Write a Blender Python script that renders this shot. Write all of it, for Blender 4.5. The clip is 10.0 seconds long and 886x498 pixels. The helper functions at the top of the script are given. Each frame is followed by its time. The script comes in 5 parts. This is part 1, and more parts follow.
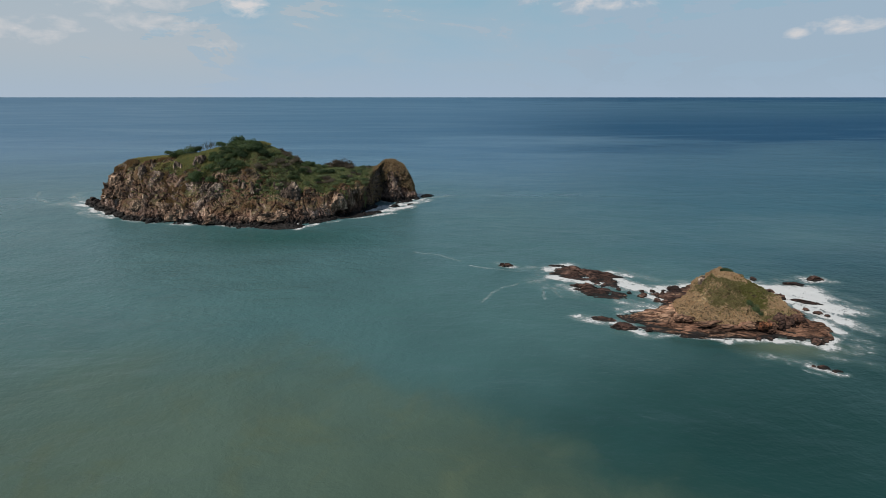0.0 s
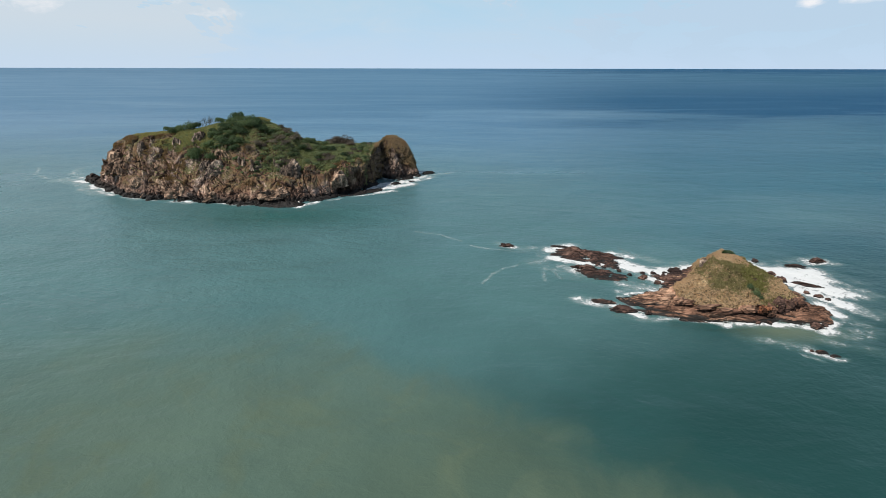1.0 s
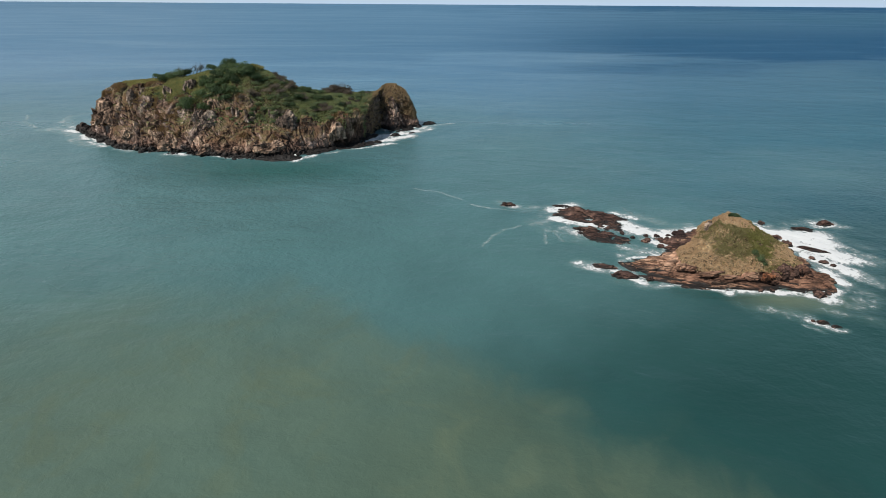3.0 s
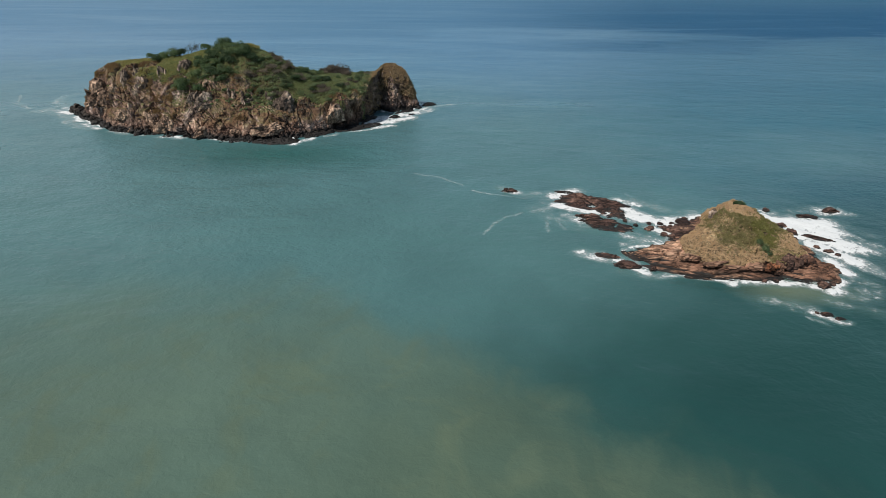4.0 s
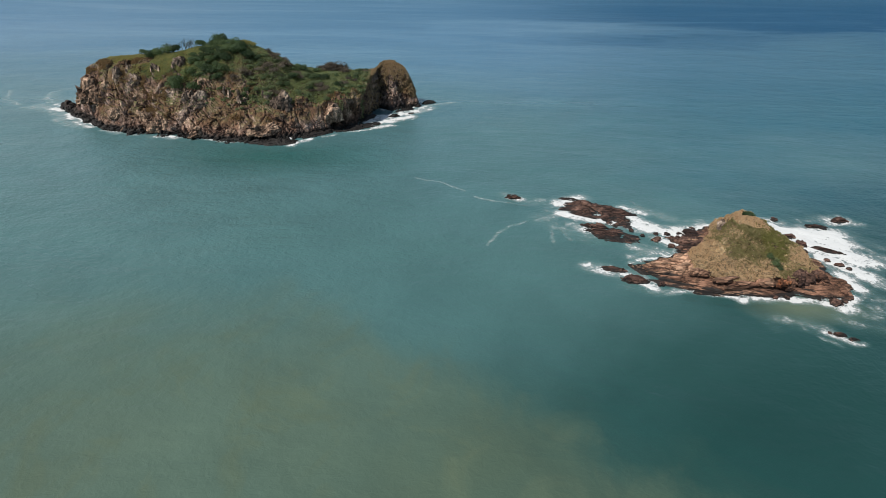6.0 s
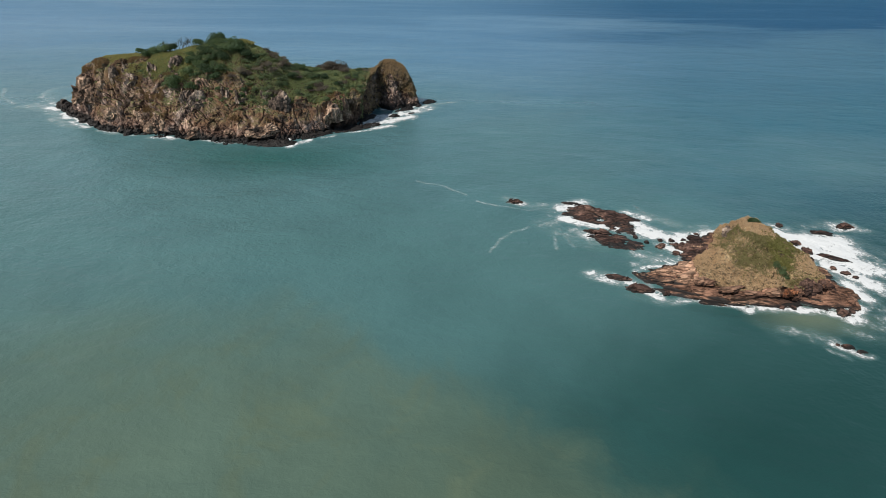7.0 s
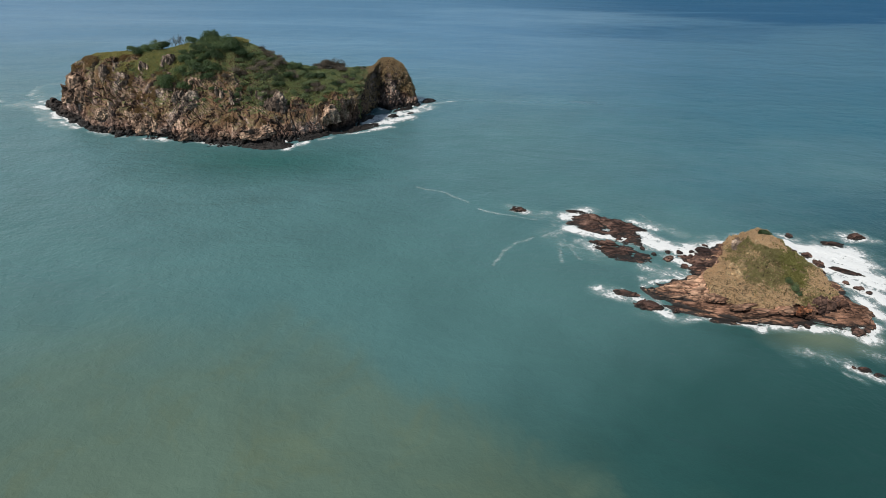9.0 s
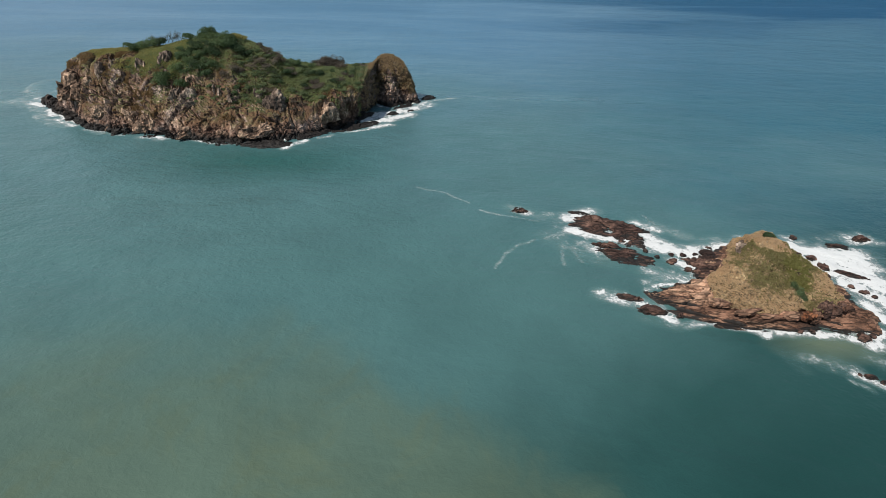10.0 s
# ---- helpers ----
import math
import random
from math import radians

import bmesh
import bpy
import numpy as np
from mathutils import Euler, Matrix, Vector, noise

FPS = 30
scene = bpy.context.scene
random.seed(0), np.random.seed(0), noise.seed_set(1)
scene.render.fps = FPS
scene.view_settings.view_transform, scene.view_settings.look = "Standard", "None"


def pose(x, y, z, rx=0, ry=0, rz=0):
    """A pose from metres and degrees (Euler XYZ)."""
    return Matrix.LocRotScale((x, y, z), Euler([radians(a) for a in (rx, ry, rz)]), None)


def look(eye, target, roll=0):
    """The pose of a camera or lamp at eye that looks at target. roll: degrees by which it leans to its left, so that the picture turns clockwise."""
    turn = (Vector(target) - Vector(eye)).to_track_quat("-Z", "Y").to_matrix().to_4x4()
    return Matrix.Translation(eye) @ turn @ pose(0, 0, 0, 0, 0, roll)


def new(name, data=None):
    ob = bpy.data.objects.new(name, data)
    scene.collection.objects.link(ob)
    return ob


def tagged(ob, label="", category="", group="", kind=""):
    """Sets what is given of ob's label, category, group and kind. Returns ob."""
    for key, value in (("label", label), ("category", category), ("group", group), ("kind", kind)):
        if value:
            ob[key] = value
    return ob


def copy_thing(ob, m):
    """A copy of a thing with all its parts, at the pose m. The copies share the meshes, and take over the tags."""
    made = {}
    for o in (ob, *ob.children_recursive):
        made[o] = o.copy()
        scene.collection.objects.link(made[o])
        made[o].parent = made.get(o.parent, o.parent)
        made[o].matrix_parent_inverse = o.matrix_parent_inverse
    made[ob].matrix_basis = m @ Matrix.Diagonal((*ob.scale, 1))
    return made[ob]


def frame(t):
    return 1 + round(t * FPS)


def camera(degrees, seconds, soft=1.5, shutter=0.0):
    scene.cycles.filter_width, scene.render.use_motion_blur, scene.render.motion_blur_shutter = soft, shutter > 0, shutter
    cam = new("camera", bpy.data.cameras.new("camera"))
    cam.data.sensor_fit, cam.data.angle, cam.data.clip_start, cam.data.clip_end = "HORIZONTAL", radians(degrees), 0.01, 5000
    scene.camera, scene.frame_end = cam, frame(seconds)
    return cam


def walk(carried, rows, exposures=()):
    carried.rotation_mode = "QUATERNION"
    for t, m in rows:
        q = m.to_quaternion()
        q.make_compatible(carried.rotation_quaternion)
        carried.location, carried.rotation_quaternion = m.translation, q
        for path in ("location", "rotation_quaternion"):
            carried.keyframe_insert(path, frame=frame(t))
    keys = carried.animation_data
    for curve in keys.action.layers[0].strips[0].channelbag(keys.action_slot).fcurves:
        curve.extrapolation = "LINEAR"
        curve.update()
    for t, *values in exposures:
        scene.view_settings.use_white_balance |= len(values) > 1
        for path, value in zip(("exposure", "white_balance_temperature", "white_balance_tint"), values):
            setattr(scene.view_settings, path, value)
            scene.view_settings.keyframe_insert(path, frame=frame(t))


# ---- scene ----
# ---------------------------------------------------------------- camera
cam = camera(84.0, 10.0, soft=0.6)
# seconds, eye, target, roll
PATH = [
    (0, (0.765, -0.196, 46.857), (0.758, 1.713, 46.261), -0.0),
    (0.5, (1.113, 0.276, 47.624), (1.1, 2.168, 46.978), 0.0),
    (1, (1.291, 0.794, 48.362), (1.274, 2.669, 47.666), 0.1),
    (1.5, (1.429, 1.506, 49.125), (1.411, 3.361, 48.377), 0.1),
    (2, (1.718, 2.42, 49.812), (1.697, 4.253, 49.012), 0.2),
    (2.5, (1.873, 3.383, 50.492), (1.849, 5.194, 49.642), 0.2),
    (3, (1.677, 4.35, 51.005), (1.656, 6.137, 50.107), 0.4),
    (4.5, (1.221, 7.713, 53.213), (1.204, 9.448, 52.218), 0.5),
    (5, (0.888, 8.889, 53.811), (0.875, 10.622, 52.812), 0.7),
    (5.5, (0.408, 10.043, 54.347), (0.4, 11.774, 53.345), 0.8),
    (7, (-0.919, 13.834, 56.652), (-0.916, 15.551, 55.625), 1.1),
    (7.5, (-1.137, 15.257, 57.16), (-1.132, 16.969, 56.126), 1.1),
    (8, (-1.333, 16.56, 57.743), (-1.327, 18.268, 56.701), 1.2),
    (8.5, (-1.745, 17.86, 58.265), (-1.733, 19.563, 57.217), 1.3),
    (9, (-2.105, 19.092, 58.791), (-2.089, 20.791, 57.736), 1.4),
    (9.5, (-2.33, 20.237, 59.25), (-2.313, 21.93, 58.184), 1.4),
    (10, (-2.535, 21.203, 59.71), (-2.515, 22.89, 58.634), 1.5),
]
walk(cam, [(t, look(eye, target, roll)) for t, eye, target, roll in PATH], exposures=[(0.0, -0.24), (0.5, 0.02), (1.0, 0.30), (1.5, 0.28), (2.2, 0.20), (4.0, 0.22), (10.0, 0.25)])

# ---------------------------------------------------------------- world and sun
SUN_AZ, SUN_EL = radians(-121.0), radians(51.0)   # azimuth from +y towards +x


def node(nt, kind, **values):
    n = nt.nodes.new(kind)
    for key, v in values.items():
        if key in n.bl_rna.properties:
            setattr(n, key, v)
        else:
            n.inputs[key.replace("_", " ")].default_value = v
    return n


def ramp(nt, fac, stops):
    r = nt.nodes.new("ShaderNodeValToRGB")
    while len(r.color_ramp.elements) < len(stops):
        r.color_ramp.elements.new(0.5)
    for e, (pos, c) in zip(r.color_ramp.elements, stops):
        e.position = pos
        e.color = (*c, 1) if isinstance(c, tuple) else (c, c, c, 1)
    nt.links.new(fac, r.inputs[0])
    return r.outputs[0]


def maths(nt, op, a, b=None, clamp=False):
    m = nt.nodes.new("ShaderNodeMath")
    m.operation, m.use_clamp = op, clamp
    for i, v in enumerate((a, b)):
        if v is None:
            continue
        if isinstance(v, (int, float)):
            m.inputs[i].default_value = v
        else:
            nt.links.new(v, m.inputs[i])
    return m.outputs[0]


def mix(nt, fac, a, b, blend="MIX"):
    m = nt.nodes.new("ShaderNodeMix")
    m.data_type, m.blend_type = "RGBA", blend
    for i, v in ((0, fac), (6, a), (7, b)):
        if isinstance(v, (int, float)):
            m.inputs[i].default_value = v
        elif isinstance(v, tuple):
            m.inputs[i].default_value = (*v, 1)
        else:
            nt.links.new(v, m.inputs[i])
    return m.outputs[2]


def noise_tex(nt, vec, scale, detail=4.0, rough=0.55, distort=0.0):
    n = nt.nodes.new("ShaderNodeTexNoise")
    n.inputs["Scale"].default_value, n.inputs["Detail"].default_value = scale, detail
    n.inputs["Roughness"].default_value, n.inputs["Distortion"].default_value = rough, distort
    nt.links.new(vec, n.inputs["Vector"])
    return n.outputs[0]


def mapped(nt, vec, scale=(1, 1, 1), rot=(0, 0, 0), loc=(0, 0, 0)):
    m = nt.nodes.new("ShaderNodeMapping")
    m.inputs["Scale"].default_value, m.inputs["Rotation"].default_value, m.inputs["Location"].default_value = scale, rot, loc
    nt.links.new(vec, m.inputs["Vector"])
    return m.outputs[0]


world = bpy.data.worlds.new("world")
scene.world = world
world.use_nodes = True
wt = world.node_tree
wt.nodes.clear()
w_out = node(wt, "ShaderNodeOutputWorld")
w_bg = node(wt, "ShaderNodeBackground", Strength=0.062)
sky = wt.nodes.new("ShaderNodeTexSky")
sky.sky_type, sky.sun_disc = "NISHITA", False
sky.sun_elevation, sky.sun_rotation = SUN_EL, SUN_AZ
sky.air_density, sky.dust_density, sky.ozone_density = 1.0, 0.6, 2.0
w_tc = wt.nodes.new("ShaderNodeTexCoord")
w_sep = wt.nodes.new("ShaderNodeSeparateXYZ")
wt.links.new(w_tc.outputs["Generated"], w_sep.inputs[0])
# cloudier towards -x, clear blue ahead, thin grey cloud towards +x
bank = ramp(wt, maths(wt, "ADD", maths(wt, "MULTIPLY", w_sep.outputs[0], 0.5), 0.5), [(0.10, 0.62), (0.27, 0.62), (0.33, 0.36), (0.50, 0.34), (0.64, 0.50), (0.90, 0.56)])
haze = ramp(wt, w_sep.outputs[2], [(0.0, 1.0), (0.18, 0.92), (0.42, 0.10)])
thin = mix(wt, haze, sky.outputs[0], mix(wt, ramp(wt, w_sep.outputs[2], [(0.0, 0.0), (0.16, 1.0)]), (7.2, 9.1, 11.4), (5.4, 8.7, 10.9)))
soft_n = noise_tex(wt, mapped(wt, w_tc.outputs["Generated"], (4.2, 4.2, 15.0), loc=(1.2, 0.4, 0.3)), 1.0, 6.0, 0.6, 0.6)
low_sky = ramp(wt, w_sep.outputs[2], [(0.05, 1.0), (0.45, 0.25)])
puff_n = noise_tex(wt, mapped(wt, w_tc.outputs["Generated"], (24.0, 24.0, 52.0), loc=(2.2, 3.4, 0.6)), 1.0, 6.0, 0.62, 0.3)
# a few small cumulus heads: direction, half width, half height, weight
heads = None
for hx, hz, half_w, half_h, weight in ((-0.342, 0.146, 0.034, 0.018, 1.0), (0.262, 0.160, 0.110, 0.020, 0.72), (0.594, 0.100, 0.038, 0.012, 0.80), (0.546, 0.091, 0.018, 0.009, 0.80),
                                       (-0.60, 0.092, 0.060, 0.022, 0.60), (-0.47, 0.112, 0.085, 0.018, 0.55), (-0.40, 0.084, 0.050, 0.009, 0.45), (-0.52, 0.150, 0.110, 0.024, 0.60)):
    ex = maths(wt, "POWER", maths(wt, "ABSOLUTE", maths(wt, "MULTIPLY", maths(wt, "ADD", w_sep.outputs[0], -hx), 1 / half_w)), 2.0)
    ez = maths(wt, "POWER", maths(wt, "ABSOLUTE", maths(wt, "MULTIPLY", maths(wt, "ADD", w_sep.outputs[2], -hz), 1 / half_h)), 2.0)
    one = maths(wt, "MULTIPLY", maths(wt, "SUBTRACT", 1.0, maths(wt, "MULTIPLY", maths(wt, "ADD", ex, ez), 0.5), True), weight)
    heads = one if heads is None else maths(wt, "MAXIMUM", heads, one)
ahead_only = maths(wt, "GREATER_THAN", w_sep.outputs[1], 0.0)
heads = maths(wt, "MULTIPLY", heads, ahead_only)
puffs = ramp(wt, maths(wt, "ADD", maths(wt, "MULTIPLY", heads, 0.85), maths(wt, "MULTIPLY", maths(wt, "ADD", puff_n, -0.5), maths(wt, "MULTIPLY", maths(wt, "POWER", heads, 0.5), 2.6))), [(0.30, 0.0), (0.62, 0.40), (1.15, 0.95)])
cover = ramp(wt, maths(wt, "ADD", soft_n, bank), [(0.80, 0.0), (1.02, 0.45), (1.25, 0.92)])
veil = maths(wt, "MULTIPLY", cover, maths(wt, "MULTIPLY", low_sky, ramp(wt, w_sep.outputs[2], [(0.01, 0.35), (0.07, 1.0)])))
w_col = mix(wt, puffs, mix(wt, veil, thin, mix(wt, ramp(wt, maths(wt, "ADD", w_sep.outputs[0], 0.5), [(0.3, 0.0), (0.8, 1.0)]), (8.2, 9.2, 10.1), (6.6, 8.5, 10.5))), (12.6, 12.3, 12.4))
wt.links.new(w_col, w_bg.inputs[0])
wt.links.new(w_bg.outputs[0], w_out.inputs[0])

sun = new("sun", bpy.data.lights.new("sun", "SUN"))
sun.data.energy, sun.data.angle, sun.data.color = 5.0, radians(0.6), (1.0, 0.95, 0.87)
to_sun = Vector((math.sin(SUN_AZ) * math.cos(SUN_EL), math.cos(SUN_AZ) * math.cos(SUN_EL), math.sin(SUN_EL)))
sun.matrix_world = look(to_sun * 300, (0, 0, 0))

# ---------------------------------------------------------------- materials


def material(name):
    m = bpy.data.materials.new(name)
    m.use_nodes = True
    nt = m.node_tree
    bsdf = nt.nodes["Principled BSDF"]
    tc = nt.nodes.new("ShaderNodeTexCoord")
    return m, nt, bsdf, tc.outputs["Object"]


def bump(nt, bsdf, height, strength, distance):
    b = nt.nodes.new("ShaderNodeBump")
    b.inputs["Strength"].default_value, b.inputs["Distance"].default_value = strength, distance
    nt.links.new(height, b.inputs["Height"])
    nt.links.new(b.outputs[0], bsdf.inputs["Normal"])


def sea_material():
    m, nt, bsdf, co = material("sea_water")
    sep = nt.nodes.new("ShaderNodeSeparateXYZ")
    nt.links.new(co, sep.inputs[0])
    x, y = sep.outputs[0], sep.outputs[1]
    wide = noise_tex(nt, mapped(nt, co, (0.016, 0.022, 1)), 1.0, 4.0, 0.55, 0.4)
    streak = noise_tex(nt, mapped(nt, co, (0.0028, 0.010, 1), (0, 0, 0.06)), 1.0, 5.0, 0.6, 0.8)
    off = maths(nt, "ADD", wide, -0.5)

    def blend(slope_x, slope_y, shift, wander, reach):
        """A soft front across the water: 0 on one side, 1 on the other, with a wandering edge."""
        v = maths(nt, "ADD", maths(nt, "MULTIPLY", x, slope_x), maths(nt, "MULTIPLY", y, slope_y))
        v = maths(nt, "ADD", maths(nt, "ADD", v, shift), maths(nt, "MULTIPLY", off, wander))
        v = maths(nt, "MULTIPLY", v, 1.0 / reach, True)
        return ramp(nt, v, [(0.0, 0.0), (0.3, 0.16), (0.7, 0.84), (1.0, 1.0)])

    wisp = maths(nt, "ADD", noise_tex(nt, mapped(nt, co, (0.10, 0.085, 1), (0, 0, 0.5)), 1.0, 5.0, 0.62, 0.9), -0.5)
    col = mix(nt, blend(0.8, -1.0, 86.0, 50.0, 60.0), (0.047, 0.107, 0.107), (0.010, 0.041, 0.038))
    # pale water in the lee of the large island
    col = mix(nt, maths(nt, "MULTIPLY", blend(-1.0, 0.0, 30.0, 120.0, 130.0), 0.45), col, (0.061, 0.124, 0.124))
    # open sea: blue, deepest towards +x, with some sky reflection put into the colour
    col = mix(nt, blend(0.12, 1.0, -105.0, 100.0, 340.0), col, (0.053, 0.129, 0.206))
    # clearer blue green water on the +x side
    slant = maths(nt, "DIVIDE", x, maths(nt, "MAXIMUM", y, 60.0))
    clear = maths(nt, "MULTIPLY", ramp(nt, slant, [(0.12, 0.0), (0.45, 0.75), (0.9, 1.0)]), ramp(nt, maths(nt, "MULTIPLY", maths(nt, "ADD", y, maths(nt, "MULTIPLY", off, 120.0)), 1 / 400.0, True), [(0.26, 0.0), (0.55, 0.95)]))
    col = mix(nt, clear, col, (0.016, 0.076, 0.108))
    # wind-ruffled streaks, their duller sky reflection put into a dark blue colour: strongest on the +x side between
    # 450 and 1100 m out, and again at the rim of the sea
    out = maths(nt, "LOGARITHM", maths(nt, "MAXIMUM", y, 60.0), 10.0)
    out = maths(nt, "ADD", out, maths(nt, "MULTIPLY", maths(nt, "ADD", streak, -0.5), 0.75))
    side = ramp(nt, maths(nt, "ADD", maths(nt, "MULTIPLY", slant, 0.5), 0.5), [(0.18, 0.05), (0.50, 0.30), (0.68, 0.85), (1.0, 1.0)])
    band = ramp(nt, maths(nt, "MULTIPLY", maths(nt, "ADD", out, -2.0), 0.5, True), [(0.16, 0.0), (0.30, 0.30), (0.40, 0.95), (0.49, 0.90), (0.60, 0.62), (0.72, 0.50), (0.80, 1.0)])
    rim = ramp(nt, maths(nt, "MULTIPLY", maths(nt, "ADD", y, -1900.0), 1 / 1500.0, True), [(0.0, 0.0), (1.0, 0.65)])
    dim_sheen = maths(nt, "MAXIMUM", maths(nt, "MULTIPLY", band, side), maths(nt, "MULTIPLY", rim, maths(nt, "ADD", maths(nt, "MULTIPLY", side, 0.6), 0.25)))
    col = mix(nt, dim_sheen, col, (0.003, 0.044, 0.104))
    # where the sky's reflection is turned down: the streaks and the clearer water
    calm = maths(nt, "MAXIMUM", dim_sheen, maths(nt, "MULTIPLY", clear, 0.80))
    # silt plume, its front running slantwise over the foreground with torn edges
    edge = maths(nt, "ADD", maths(nt, "ADD", maths(nt, "MULTIPLY", x, -0.57), maths(nt, "MULTIPLY", y, -0.82)), maths(nt, "ADD", maths(nt, "MULTIPLY", off, 26.0), maths(nt, "MULTIPLY", wisp, 15.0)))
    front = ramp(nt, maths(nt, "MULTIPLY", maths(nt, "ADD", edge, 66.0), 1 / 26.0, True), [(0.0, 0.0), (0.25, 0.10), (0.55, 0.70), (1.0, 1.0)])
    silt = maths(nt, "MULTIPLY", front, blend(0.05, -1.0, 106.0, 46.0, 38.0))
    silt = maths(nt, "MULTIPLY", silt, ramp(nt, wisp, [(-0.2, 0.8), (0.15, 1.0)]))
    col = mix(nt, maths(nt, "MULTIPLY", silt, 0.94), col, mix(nt, ramp(nt, wide, [(0.35, 0.0), (0.65, 1.0)]), (0.063, 0.094, 0.067), (0.074, 0.098, 0.063)))
    # stirred sand off the islet's landward side
    gap = nt.nodes.new("ShaderNodeVectorMath")
    gap.operation = "DISTANCE"
    gap.inputs[1].default_value = (68.0, 86.0, 0)
    nt.links.new(mapped(nt, co, (0.9, 2.4, 1), loc=(6.8, -120.4, 0)), gap.inputs[0])
    sand = ramp(nt, maths(nt, "MULTIPLY", maths(nt, "ADD", gap.outputs["Value"], maths(nt, "MULTIPLY", off, 14.0)), 0.07, True), [(0.10, 0.7), (0.85, 0.0)])
    col = mix(nt, sand, col, (0.105, 0.130, 0.085))
    # the large island's dark green reflection, painted into the water before it
    mirror_dist = nt.nodes.new("ShaderNodeVectorMath")
    mirror_dist.operation = "DISTANCE"
    mirror_dist.inputs[1].default_value = (-58, 164, 0)
    nt.links.new(mapped(nt, co, (0.6, 1.3, 1), loc=(-23.2, -49.2, 0)), mirror_dist.inputs[0])
    mirrored = ramp(nt, maths(nt, "MULTIPLY", maths(nt, "ADD", mirror_dist.outputs["Value"], maths(nt, "MULTIPLY", off, 22.0)), 1 / 34.0, True), [(0.10, 0.62), (0.90, 0.0)])
    col = mix(nt, mirrored, col, (0.004, 0.056, 0.047))
    # cloud-like mottling of the water itself
    mott = noise_tex(nt, mapped(nt, co, (0.05, 0.06, 1)), 1.0, 5.0, 0.6, 0.5)
    col = mix(nt, 1.0, col, ramp(nt, mott, [(0.3, 0.91), (0.7, 1.09)]), "MULTIPLY")
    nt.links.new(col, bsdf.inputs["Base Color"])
    # sky reflection weakened and tinted blue by place, through IOR and specular
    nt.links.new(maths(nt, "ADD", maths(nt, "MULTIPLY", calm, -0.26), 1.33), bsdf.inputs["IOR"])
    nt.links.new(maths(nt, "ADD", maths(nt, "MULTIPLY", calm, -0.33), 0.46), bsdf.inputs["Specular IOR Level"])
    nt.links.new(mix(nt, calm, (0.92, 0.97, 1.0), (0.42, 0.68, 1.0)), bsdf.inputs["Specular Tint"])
    # small waves merge into a rougher sheen far out
    far = ramp(nt, maths(nt, "MULTIPLY", y, 1 / 1000.0, True), [(0.20, 0.0), (0.75, 1.0)])
    nt.links.new(maths(nt, "ADD", ramp(nt, streak, [(0.35, 0.24), (0.65, 0.34)]), maths(nt, "MULTIPLY", far, 0.16)), bsdf.inputs["Roughness"])
    swell = noise_tex(nt, mapped(nt, co, (0.11, 0.17, 1), (0, 0, 0.35)), 1.0, 2.0, 0.5)
    chop = noise_tex(nt, mapped(nt, co, (0.62, 0.85, 1), (0, 0, -0.3)), 1.0, 3.0, 0.6, 0.3)
    ripple = noise_tex(nt, mapped(nt, co, (1.9, 2.3, 1), (0, 0, 0.6)), 1.0, 2.0, 0.6)
    sets = noise_tex(nt, mapped(nt, co, (0.030, 0.060, 1), (0, 0, 0.25)), 1.0, 3.0, 0.6, 0.4)
    h = maths(nt, "ADD", maths(nt, "MULTIPLY", swell, 0.85), maths(nt, "ADD", maths(nt, "MULTIPLY", chop, 0.60), maths(nt, "MULTIPLY", ripple, 0.09)))
    # calmer water over the shoal in the foreground
    shoal = ramp(nt, maths(nt, "MULTIPLY", y, 1 / 200.0, True), [(0.34, 0.5), (0.66, 1.0)])
    steep = maths(nt, "MULTIPLY", maths(nt, "SUBTRACT", 1.0, maths(nt, "MULTIPLY", far, 0.72)), shoal)
    h = maths(nt, "ADD", maths(nt, "MULTIPLY", h, steep), maths(nt, "MULTIPLY", sets, 2.2))
    bump(nt, bsdf, h, 0.46, 1.0)
    return m


